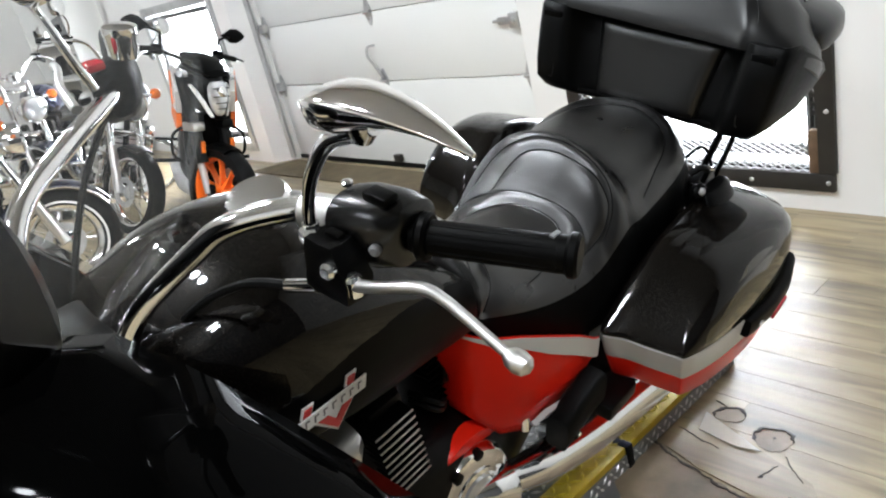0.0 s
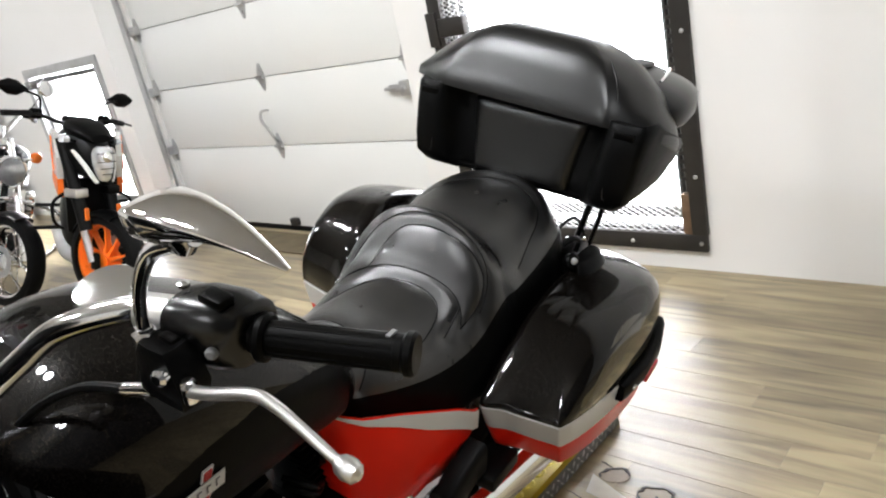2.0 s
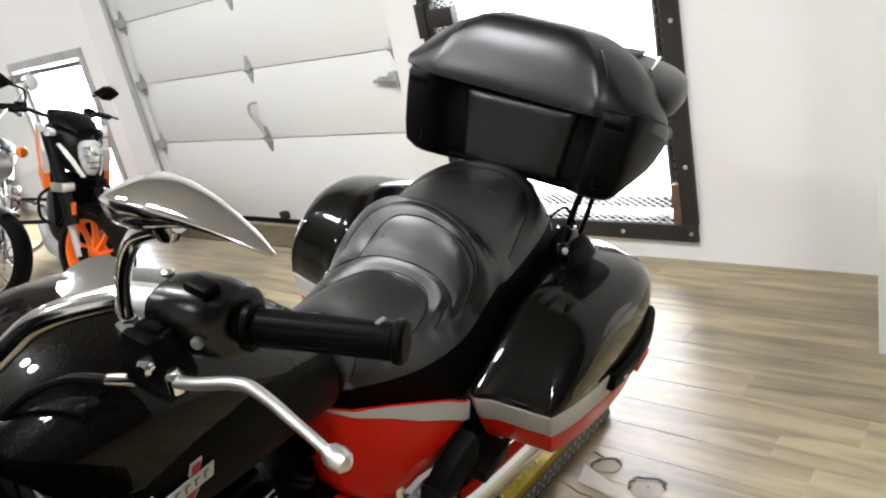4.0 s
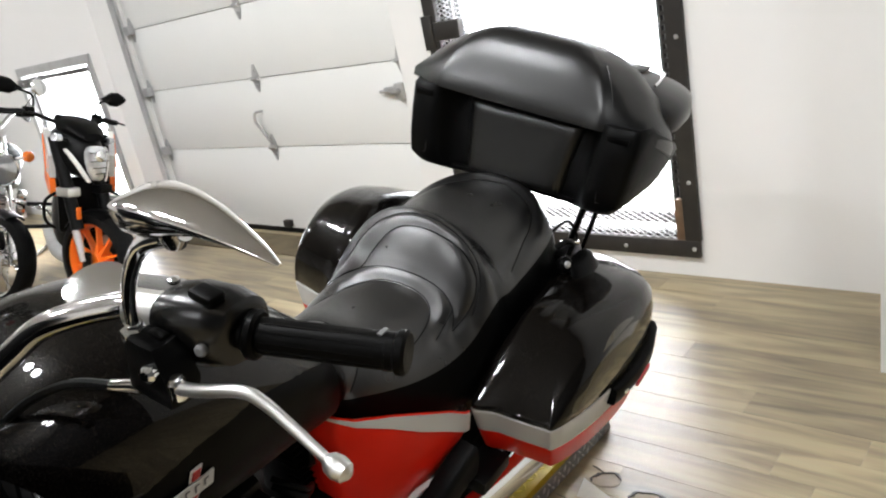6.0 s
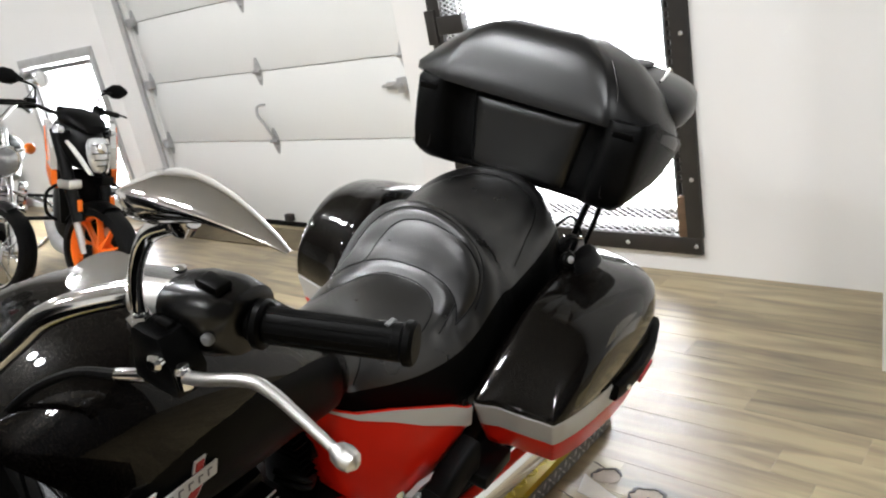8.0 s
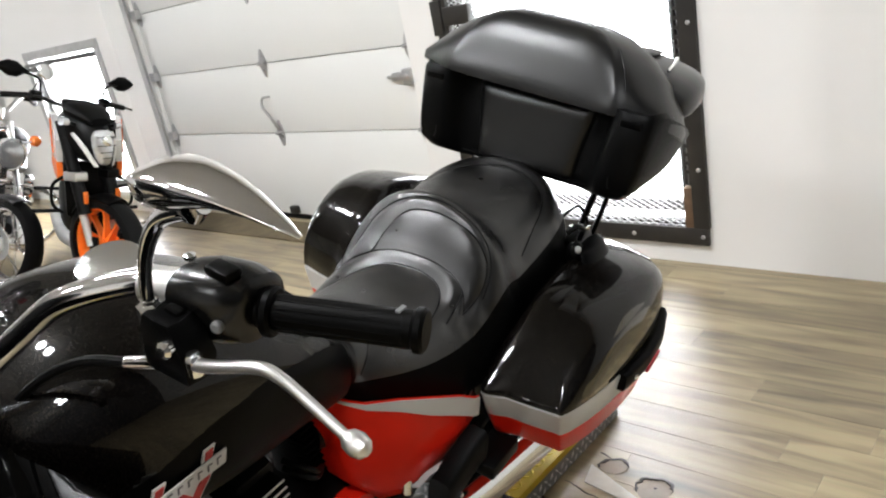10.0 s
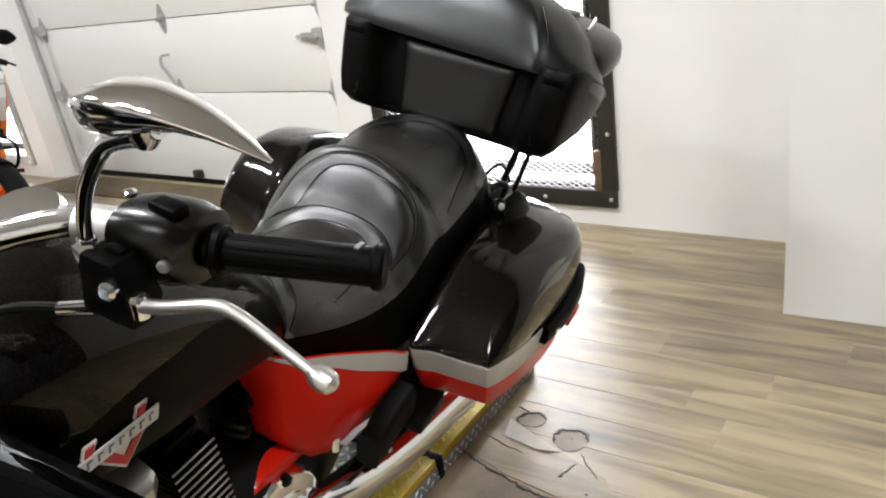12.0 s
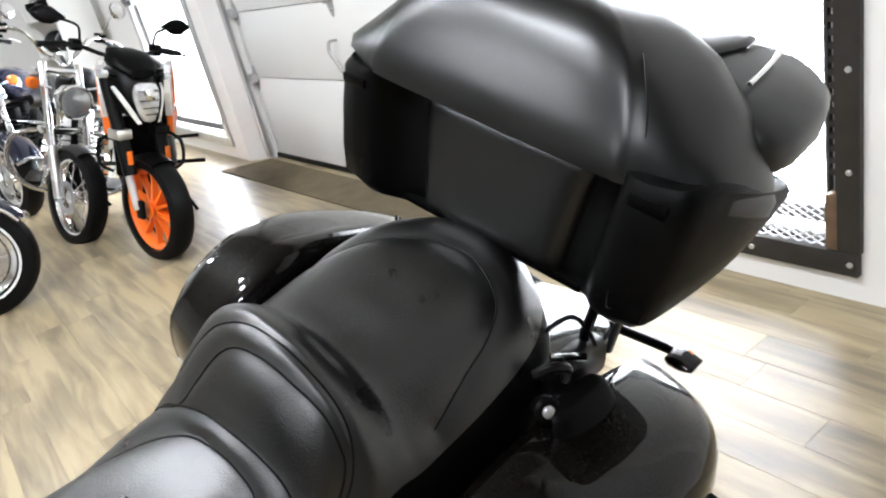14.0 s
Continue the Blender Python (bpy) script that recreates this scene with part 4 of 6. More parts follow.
def controls(bike):
    before = {o.name for o in bike.children}
    # left side
    part("handlebar", tube([(0.36, -0.602, 1.262), (0.30, -0.618, 1.266), (0.254, -0.629, 1.26), (0.19, -0.67, 1.235), (0.15, -0.70, 1.195), (0.10, -0.76, 1.12), (0.085, -0.79, 1.05)], 0.0135, 14), CHROME, bike, "chrome handlebar tube")
    g = part("grip", tube([(0.385, -0.593, 1.262), (0.45, -0.569, 1.266), (0.528, -0.540, 1.271)], [0.0175, 0.0175, 0.0185], 18, 6), GRIPRUB, bike, "ribbed black rubber grip")
    d = Vector((0.145, 0.054, 0.009)).normalized()
    for p, r in (((0.390, -0.591, 1.262), 0.0245), ((0.524, -0.5415, 1.2708), 0.0215)):
        part("flange", disc(p, d, [(0, r - 0.003), (0.003, r), (0.009, r), (0.012, r - 0.003)], 20), GRIPRUB, g)
    part("end_ring", disc((0.515, -0.545, 1.270), d, [(0, 0.0182), (0.0015, 0.0187), (0.003, 0.0182)], 20), PLASTIC, g)
    part("grip_mark", bm_box(0.508, 0.513, -0.549, -0.537, 1.2875, 1.2895, 0.0006), GREY, g, "small pale mark on the grip")
    for k in range(12):
        a = 2 * math.pi * k / 12
        side, up = d.orthogonal().normalized(), d.cross(d.orthogonal().normalized())
        off = (math.cos(a) * side + math.sin(a) * up) * 0.0172
        part("rib", tube([Vector((0.405, -0.586, 1.263)) + off, Vector((0.512, -0.546, 1.2698)) + off], 0.0011, 5, smooth=False), GRIPRUB, g)
    bm = blob([(0.314, -0.640, -0.592, 1.240, 1.292, 2.4, 22, "x"), (0.318, -0.646, -0.582, 1.232, 1.300, 2.8, 22, "x"), (0.335, -0.645, -0.572, 1.226, 1.304, 2.8, 22, "x"), (0.365, -0.636, -0.562, 1.226, 1.303, 2.8, 22, "x"), (0.384, -0.626, -0.560, 1.230, 1.298, 2.5, 22, "x"), (0.388, -0.618, -0.566, 1.238, 1.290, 2.3, 22, "x")])
    sw = part("switch_housing", bm, SWITCH, bike, "black handlebar switch housing")
    part("switch_button", bm_box(0.325, 0.345, -0.655, -0.643, 1.262, 1.276, 0.003), GRIPRUB, sw)
    part("switch_button", disc((0.372, -0.632, 1.262), (0.3, -1, 0.1), [(0, 0.006), (0.005, 0.006), (0.007, 0.004)], 12), GREY, sw)
    part("switch_rocker", bm_box(0.345, 0.375, -0.62, -0.600, 1.300, 1.310, 0.003), GRIPRUB, sw)
    part("screw", disc((0.318, -0.612, 1.303), (0, 0, 1), [(0, 0.006), (0.004, 0.006), (0.006, 0.002)], 8), CHROME, sw)
    part("inner_collar", tube([(0.268, -0.627, 1.262), (0.316, -0.612, 1.266)], 0.020, 16), ALU, sw, "bright inner collar")
    # clutch perch, lever, mirror
    rows = [(1.206, 0.335, 0.019, 0.010), (1.214, 0.338, 0.029, 0.016), (1.235, 0.342, 0.028, 0.018), (1.262, 0.336, 0.022, 0.017), (1.272, 0.332, 0.017, 0.014)]
    perch = part("lever_perch", loft([[Vector((x + w * u, -0.655 + h * v, z)) for u, v in ((-1, -1), (0, -1.1), (1, -1), (1.1, 0), (1, 1), (0, 1.1), (-1, 1), (-1.1, 0))] for z, x, w, h in rows]), PLASTIC, bike, "black clutch lever perch")
    part("perch_bolt", disc((0.352, -0.672, 1.253), (0.2, -1, 0.2), [(0, 0.0085), (0.008, 0.0085), (0.012, 0.005)], 12), CHROME, perch)
    part("cable_ferrule", tube([(0.318, -0.664, 1.212), (0.272, -0.668, 1.192)], 0.0075, 10), CHROME, perch)
    part("clutch_cable", tube([(0.275, -0.668, 1.194), (0.20, -0.68, 1.165), (0.12, -0.705, 1.10), (0.06, -0.76, 1.0), (0.07, -0.82, 0.92)], 0.0055, 8), RUBBER, bike, "black clutch cable")
    lever = loft([[p + Vector((0, 0, -1)) * h * math.sin(a) + Vector((0, -1, 0)) * w * math.cos(a) for a in (2 * math.pi * i / 12 for i in range(12))]
                  for p, w, h in zip(spline([(0.366, -0.664, 1.236), (0.40, -0.665, 1.250), (0.448, -0.657, 1.268), (0.475, -0.656, 1.268), (0.508, -0.658, 1.260), (0.546, -0.661, 1.250)], 4),
                                     [0.0068 - 0.0022 * k / 20 for k in range(21)], [0.0072 - 0.0022 * k / 20 for k in range(21)])])
    lv = part("clutch_lever", lever, ALU, bike, "bare aluminium clutch lever")
    part("lever_ball", disc((0.544, -0.661, 1.2505), (0.9, 0, -0.15), [(-0.002, 0.004), (0.004, 0.009), (0.012, 0.0108), (0.020, 0.009), (0.024, 0.004)], 14), ALU, lv)
    part("lever_pivot", disc((0.372, -0.664, 1.246), (0, 0, 1), [(-0.018, 0.008), (0, 0.009), (0.004, 0.006)], 12), CHROME, lv)
    stem = tube([(0.308, -0.655, 1.270), (0.312, -0.657, 1.300), (0.328, -0.660, 1.340), (0.356, -0.662, 1.380), (0.392, -0.662, 1.402), (0.415, -0.662, 1.414)], [0.0065, 0.0065, 0.007, 0.008, 0.009, 0.008], 12)
    mirror = part("mirror", stem, CHROME, bike, "chrome teardrop mirror on a curved stem")
    part("stem_nut", disc((0.308, -0.655, 1.258), (0, 0, 1), [(0, 0.013), (0.012, 0.013), (0.016, 0.008), (0.020, 0.009)], 6), CHROME, mirror)
    # teardrop: rim line x, height, half depth, dome below, crown above
    rows = [(0.342, 1.418, 0.006, 0.008, 0.002), (0.347, 1.422, 0.016, 0.020, 0.003), (0.358, 1.428, 0.023, 0.034, 0.004), (0.380, 1.434, 0.026, 0.036, 0.005), (0.410, 1.436, 0.024, 0.026, 0.005), (0.442, 1.435, 0.019, 0.014, 0.004), (0.470, 1.431, 0.013, 0.008, 0.003), (0.496, 1.425, 0.007, 0.004, 0.002), (0.513, 1.420, 0.002, 0.001, 0.001)]
    part("mirror_shell", loft([[Vector((x, -0.662 + w * math.cos(a), z + (up if math.sin(a) > 0 else low) * math.sin(a) + 0.05 * w * math.cos(a))) for a in (2 * math.pi * i / 28 for i in range(28))] for x, z, w, low, up in rows]), MIRRORCH, mirror, "chrome mirror shell", angle=50)
    part("mirror_socket", disc((0.402, -0.662, 1.407), (0.2, 0, 1), [(-0.010, 0.009), (0.0, 0.013), (0.012, 0.015)], 14), CHROME, mirror)
    for ob in [o for o in bike.children if o.name not in before]:
        ob.location.x = 0.018
    # right side
    part("handlebar", tube([(0.0, -0.83, 1.06), (-0.05, -0.82, 1.12), (-0.115, -0.76, 1.18), (-0.175, -0.655, 1.208), (-0.25, -0.545, 1.220), (-0.29, -0.515, 1.225)], 0.0145, 14), CHROME, bike, "chrome handlebar tube")
    sw = part("switch_housing", blob([(-0.30, -0.55, -0.48, 1.185, 1.255, 2.8, 20, "x"), (-0.285, -0.56, -0.475, 1.175, 1.262, 2.8, 20, "x"), (-0.25, -0.575, -0.50, 1.172, 1.258, 2.8, 20, "x"), (-0.235, -0.565, -0.52, 1.185, 1.245, 2.4, 20, "x")]), PLASTIC, bike, "black handlebar switch housing")
    part("switch_button", bm_box(-0.262, -0.236, -0.575, -0.548, 1.262, 1.275, 0.004), REDLENS, sw, "red engine stop button")
    part("brake_reservoir", disc((-0.262, -0.505, 1.262), (0, 0.1, 1), [(0, 0.022), (0.03, 0.024), (0.034, 0.026), (0.045, 0.025), (0.048, 0.018)], 20), CHROME, sw, "chrome brake fluid reservoir")
    part("grip", tube([(-0.30, -0.505, 1.228), (-0.37, -0.47, 1.232), (-0.44, -0.435, 1.236)], 0.018, 16), RUBBER, bike, "ribbed black rubber grip")
    mirror = part("mirror", tube([(-0.235, -0.575, 1.24), (-0.245, -0.59, 1.29), (-0.275, -0.60, 1.345), (-0.32, -0.60, 1.37)], 0.007, 10), CHROME, bike, "chrome teardrop mirror on a curved stem")
    part("mirror_shell", loft([[Vector((x, -0.60 + w * math.cos(a), z + h * math.sin(a))) for a in (2 * math.pi * i / 20 for i in range(20))] for x, z, w, h in ((-0.255, 1.375, 0.01, 0.005), (-0.265, 1.38, 0.03, 0.018), (-0.30, 1.39, 0.038, 0.021), (-0.36, 1.395, 0.034, 0.016), (-0.42, 1.385, 0.018, 0.008), (-0.45, 1.375, 0.003, 0.002))]), CHROME, mirror, "chrome mirror shell")
    part("brake_lever", tube([(-0.26, -0.60, 1.21), (-0.33, -0.585, 1.222), (-0.42, -0.545, 1.215), (-0.47, -0.53, 1.205)], [0.008, 0.007, 0.006, 0.008], 10), ALU, bike, "bare aluminium brake lever")
    part("brake_hose", tube([(-0.245, -0.57, 1.19), (-0.18, -0.66, 1.13), (-0.08, -0.76, 1.03), (0.0, -0.82, 0.92)], 0.005, 8), RUBBER, bike)
    # risers and top clamp
    part("riser_clamp", bm_box(C - 0.08, C + 0.08, -0.83, -0.76, 1.03, 1.075, 0.012), BLACKENG, bike, "black handlebar riser clamp")


def fairing(bike):
    """Fork-mounted fairing: a black shell ahead of the bars."""
    # back edge of the left wing, then sections running forward and outward
    back = [(0.04, -0.93, 1.235), (0.10, -0.90, 1.175), (0.18, -0.81, 1.165), (0.245, -0.78, 1.14), (0.30, -0.75, 1.105), (0.36, -0.69, 1.01), (0.42, -0.625, 0.90), (0.43, -0.63, 0.75), (0.40, -0.66, 0.60)]
    front = [(0.04, -1.20, 1.22), (0.11, -1.18, 1.16), (0.19, -1.14, 1.12), (0.27, -1.10, 1.08), (0.34, -1.06, 1.03), (0.41, -0.99, 0.94), (0.47, -0.90, 0.84), (0.47, -0.88, 0.72), (0.43, -0.88, 0.60)]
    for side in (1, -1):
        rings = []
        for k in range(9):
            b, f = Vector(back[k]), Vector(front[k])
            line = []
            for i in range(9):
                t = i / 8
                p = b.lerp(f, t)
                p = p + Vector((0.06, 0, 0.035)) * math.sin(math.pi * t)
                line.append(Vector((C + side * (p.x - C), p.y, p.z)))
            inner = [b.lerp(f, 1 - i / 8) for i in range(9)]
            inner = [Vector((C + side * (q.x - C) * 0.86, q.y, q.z - 0.03)) for q in inner]
            rings.append(line + inner)
        part("fairing_wing", loft(rings), SATIN, bike, "glossy black fairing wing", angle=60)
    cols = []
    for i in range(25):
        u = -1 + i / 12
        col = []
        for k in range(11):
            v = k / 10
            low = 1.25 - 0.03 * u * u
            x = C + u * (0.19 + 0.17 * math.sin(1.9 * v))
            col.append((x, -0.97 + 0.10 * u * u + 0.10 * v, low + v * (0.40 - 0.13 * abs(u) ** 3)))
        cols.append([Vector(p) for p in col] + [Vector((p[0], p[1] - 0.004, p[2])) for p in col[::-1]])
    part("windscreen", loft(cols), SCREEN, bike, "clear acrylic windscreen", angle=60)
    dash = loft([superring(y, C - w, C + w, z0, z1, 2.6, 24) for y, w, z0, z1 in ((-0.84, 0.10, 1.14, 1.29), (-0.855, 0.135, 1.12, 1.335), (-0.90, 0.155, 1.10, 1.36), (-1.0, 0.17, 1.08, 1.37), (-1.1, 0.19, 1.0, 1.33), (-1.22, 0.17, 0.95, 1.2), (-1.28, 0.08, 1.0, 1.12))])
    part("instrument_pod", dash, PLASTIC, bike, "black instrument pod of the fairing")


def annulus(centre, axis, profile, sides=36):
    """A flat ring with a hole: closed profile rows (along the axis, radius)."""
    axis = Vector(axis).normalized()
    u = axis.orthogonal().normalized()
    w = axis.cross(u)
    c = Vector(centre)
    rings = [[c + axis * h + r * (math.cos(a) * u + math.sin(a) * w) for h, r in profile] for a in (2 * math.pi * i / sides for i in range(sides))]
    return loft(rings + [rings[0]], cap=False)


def wheel_parts(parent, c, axis, radius, width, rim_mat, spokes, mats, wire=False, fat=1.0):
    """Tyre, rim, hub, spokes and disc on an axle at c."""
    axis = Vector(axis).normalized()
    u = Vector((0, 0, 1))
    w = axis.cross(u).normalized()
    c = Vector(c)
    prof = [(-0.5, 0.80), (-0.5, 0.88), (-0.42, 0.955), (-0.22, 0.992), (0, 1.0), (0.22, 0.992), (0.42, 0.955), (0.5, 0.88), (0.5, 0.80), (0.3, 0.775), (-0.3, 0.775)]
    prof = [(h, 1 - (1 - r) * fat) for h, r in prof]
    count = 40
    rings = [[c + axis * (h * width) + (math.cos(a) * u + math.sin(a) * w) * radius * r for h, r in prof] for a in (2 * math.pi * i / count for i in range(count))]
    bm = loft(rings + [rings[0]], cap=False)
    wheel = part("wheel", bm, mats[0], parent, "black rubber tyre on its wheel")
    prof = [(-0.34, 0.80), (-0.30, 0.74), (-0.15, 0.70), (0.15, 0.70), (0.30, 0.74), (0.34, 0.80), (0.2, 0.765), (-0.2, 0.765)]
    prof = [(h, 1 - (1 - r) * fat) for h, r in prof]
    rings = [[c + axis * (h * width) + (math.cos(a) * u + math.sin(a) * w) * radius * r for h, r in prof] for a in (2 * math.pi * i / count for i in range(count))]
    part("rim", loft(rings + [rings[0]], cap=False), rim_mat, wheel)
    part("hub", disc(c - axis * width * 0.45, axis, [(0, 0.02), (0.005, radius * 0.17), (width * 0.2, radius * 0.13), (width * 0.7, radius * 0.13), (width * 0.88, radius * 0.17), (width * 0.9, 0.02)], 20), rim_mat, wheel)
    for k in range(spokes):
        a = 2 * math.pi * k / spokes
        d = math.cos(a) * u + math.sin(a) * w
        e = -math.sin(a) * u + math.cos(a) * w
        if wire:
            s = 1 if k % 2 else -1
            part("spoke", tube([c + axis * (s * width * 0.35) + d * radius * 0.14, c + d * radius * (1 - 0.28 * fat) + e * radius * (0.22 if (k // 2) % 2 else -0.22)], 0.0022, 5, smooth=False), rim_mat, wheel)
        else:
            q = e * radius * 0.05
            rows = [(0.12, 0.05, 0.24), (0.35, 0.024, 0.15), (0.60, 0.022, 0.13), (0.73, 0.034, 0.18)]
            bm = loft([[c + d * radius * r + e * radius * wd * su + axis * width * th * sv for su, sv in ((-1, -1), (1, -1), (1, 1), (-1, 1))] for r, wd, th in rows])
            part("spoke", bm, rim_mat, wheel)
    return wheel


def lower_bike(bike):
    for side in (1, -1):
        # side cover: narrow at the nose, swelling to the bag; rows y, x, top, bottom
        rows = [(-0.285, 0.085, 0.778, 0.750), (-0.25, 0.122, 0.762, 0.70), (-0.228, 0.150, 0.752, 0.60), (-0.21, 0.168, 0.744, 0.50), (-0.15, 0.20, 0.726, 0.42), (-0.08, 0.222, 0.690, 0.390), (0.0, 0.24, 0.644, 0.415), (0.05, 0.249, 0.607, 0.445), (0.068, 0.248, 0.598, 0.46)]
        rings = []
        if side < 0:
            rows = [(y, 0.82 * x, zt - 0.02, zb) for y, x, zt, zb in rows]
        for y, x, zt, zb in rows:
            o = [Vector((C + side * (x - 0.045 * (1 - k / 10) ** 2.2), y, zb + (zt - zb) * k / 10)) for k in range(11)]
            rings.append(o + [Vector((C + side * (x - 0.012), y, zt - 0.012)), Vector((C + side * max(x - 0.06, 0.03), y, zt - 0.04)), Vector((C + side * max(x - 0.10, 0.03), y, zb))])
        cover = part("side_cover", loft(rings), RED, bike, "red painted side cover", angle=60)
        # silver stripe along its top
        st = []
        for y, x, zt, zb in rows[1:]:
            h = 0.004 + 0.046 * min(1, (y + 0.25) / 0.20)
            st.append([Vector((C + side * (x + 0.0025), y, zt - 0.006)), Vector((C + side * (x + 0.0028), y, zt - 0.006 - h * 0.5)), Vector((C + side * (x + 0.0026), y, zt - 0.006 - h)), Vector((C + side * (x - 0.006), y, zt - 0.006 - h)), Vector((C + side * (x - 0.006), y, zt - 0.006))])
        part("stripe", loft(st), SILVER, cover, "silver stripe", angle=60)
        gl = []
        for y, x, z0, z1 in ((-0.085, 0.185, 0.415, 0.424), (-0.06, 0.199, 0.418, 0.452), (-0.01, 0.222, 0.427, 0.466), (0.03, 0.235, 0.45, 0.482)):
            gl.append([Vector((C + side * (x + 0.004), y, z0)), Vector((C + side * (x + 0.019), y, z1)), Vector((C + side * (x + 0.005), y, z1)), Vector((C + side * (x - 0.012), y, z0))])
        part("lower_stripe", loft(gl), SILVER, cover, "faded silver corner decal")
        # rubber passenger board, folded up, on its bracket
        pb = part("passenger_board", loft([superring(y, C + side * x - 0.030, C + side * x + 0.026, z - 0.046, z + 0.044, 4, 18) for y, x, z in ((-0.060, 0.242, 0.400), (-0.050, 0.246, 0.412), (-0.02, 0.250, 0.435), (0.03, 0.258, 0.470), (0.052, 0.262, 0.480))]), RUBBER, bike, "black folded passenger footboard")
        part("board_bracket", bm_box(C + side * 0.275 - 0.035, C + side * 0.275 + 0.035, 0.05, 0.165, 0.385, 0.425, 0.008), BLACKENG, pb)
        part("board_screw", disc((C + side * 0.276, -0.03, 0.40), (side, 0, 0), [(0, 0.006), (0.004, 0.006), (0.006, 0.003)], 8), CHROME, pb)
        # exhaust with slash-cut guard
        ex = part("exhaust", tube([(C + side * 0.165, -0.20, 0.30), (C + side * 0.202, -0.06, 0.270), (C + side * 0.225, 0.10, 0.240), (C + side * 0.243, 0.30, 0.212), (C + side * 0.260, 0.55, 0.172), (C + side * 0.270, 0.80, 0.132)], [0.026, 0.046, 0.053, 0.055, 0.055, 0.052], 20), CHROME, bike, "long chrome exhaust silencer")
        part("heat_guard", tube([(C + side * 0.165, -0.27, 0.335), (C + side * 0.175, -0.22, 0.315), (C + side * 0.185, -0.17, 0.295)], [0.012, 0.040, 0.050], 16), CHROME, ex)
        part("outlet", disc((C + side * 0.270, 0.80, 0.132), (0, 1, -0.15), [(0, 0.052), (0.03, 0.049), (0.03, 0.040), (0.0, 0.038)], 20), CHROME, ex)
        # engine: finned cylinders and covers
        if side == 1:
            for cy, half, wide, mat in ((-0.425, 0.046, 0.145, STEEL), (-0.22, 0.05, 0.07, BLACKENG)):
                cyl = part("cylinder", bm_box(C - wide + 0.03, C + wide - 0.03, cy - 0.045, cy + 0.045, 0.46, 0.72, 0.02), BLACKENG, bike, "black finned engine cylinder")
                for k in range(10):
                    z = 0.515 + 0.0205 * k
                    part("fin", bm_box(C - wide, C + wide, cy - half - 0.004 * (k - 5) , cy + half - 0.004 * (k - 5), z, z + 0.003, 0.001, seg=1), BLACKENG, cyl)
                    if mat is STEEL:
                        part("fin_edge", bm_box(C + wide - 0.001, C + wide + 0.002, cy - half - 0.004 * (k - 5) , cy + half - 0.004 * (k - 5), z - 0.0005, z + 0.0035, 0.0008, seg=1), ALU, cyl)
    part("cylinder_head", loft([superring(y, C - w, C + w, 0.60 + 0.15 * (y + 0.58) / 0.2, 0.73, 3, 20) for y, w in ((-0.575, 0.10), (-0.565, 0.135), (-0.52, 0.145), (-0.50, 0.13))]), ALU, bike, "cast metal cylinder heads")
    part("crankcase", loft([superring(y, C - w, C + w, z0, z1, 3.2, 24) for y, w, z0, z1 in ((-0.62, 0.08, 0.30, 0.46), (-0.58, 0.13, 0.2, 0.5), (-0.35, 0.155, 0.14, 0.52), (-0.1, 0.15, 0.14, 0.46), (0.05, 0.12, 0.2, 0.42))]), BLACKENG, bike, "black engine crankcase")
    for side in (1, -1):
        pc = part("engine_cover", disc((C + side * 0.12, -0.24, 0.325), (side, -0.1, 0.12), [(0, 0.112), (0.03, 0.110), (0.045, 0.100), (0.052, 0.078), (0.054, 0.01)], 36), CHROME, bike, "polished round engine cover")
        part("cover_ring", disc((C + side * 0.17, -0.245, 0.331), (side, -0.1, 0.12), [(0, 0.066), (0.006, 0.066), (0.009, 0.058), (0.006, 0.052), (0.0, 0.05)], 32), CHROME, pc)
        part("cover_glass", disc((C + side * 0.172, -0.245, 0.331), (side, -0.1, 0.12), [(0, 0.048), (0.006, 0.044), (0.009, 0.02), (0.0095, 0.002)], 28), LENS, pc)
        for k in range(9):
            a = 2 * math.pi * k / 9
            p = Vector((C + side * 0.157, -0.243 + 0.097 * math.cos(a), 0.329 + 0.097 * math.sin(a)))
            part("cover_notch", disc(p, (side, -0.1, 0.12), [(-0.012, 0.014), (0.002, 0.013), (0.004, 0.006)], 8), BLACKENG, pc)
        part("red_casing", loft([[Vector((C + side * x, -0.24 + 0.128 * math.cos(a) * s, 0.345 + 0.128 * math.sin(a) * s)) for a in (0.2 + 2.5 * i / 14 for i in range(15))] + [Vector((C + side * x, -0.24 + 0.07 * math.cos(a), 0.345 + 0.07 * math.sin(a))) for a in (2.7 - 2.5 * i / 14 for i in range(15))] for x, s in ((0.08, 1.0), (0.125, 1.0), (0.137, 0.95))]), RED, bike, "red painted casing over the cover")
        part("pipe_fitting", tube([(C + side * 0.15, -0.12, 0.47), (C + side * 0.17, -0.09, 0.45), (C + side * 0.185, -0.10, 0.41)], 0.012, 10), CHROME, bike)
        for k in range(2):
            part("hose", tube([(C + side * 0.07, -0.33, 0.62 + 0.02 * k), (C + side * 0.12, -0.30, 0.60 + 0.02 * k), (C + side * 0.08, -0.24, 0.55)], 0.006, 8), RUBBER, bike)
    part("frame_spine", tube([(C, -0.7, 0.95), (C, -0.3, 0.78), (C, 0.1, 0.55), (C, 0.4, 0.48)], 0.035, 12), BLACKENG, bike, "black steel frame")
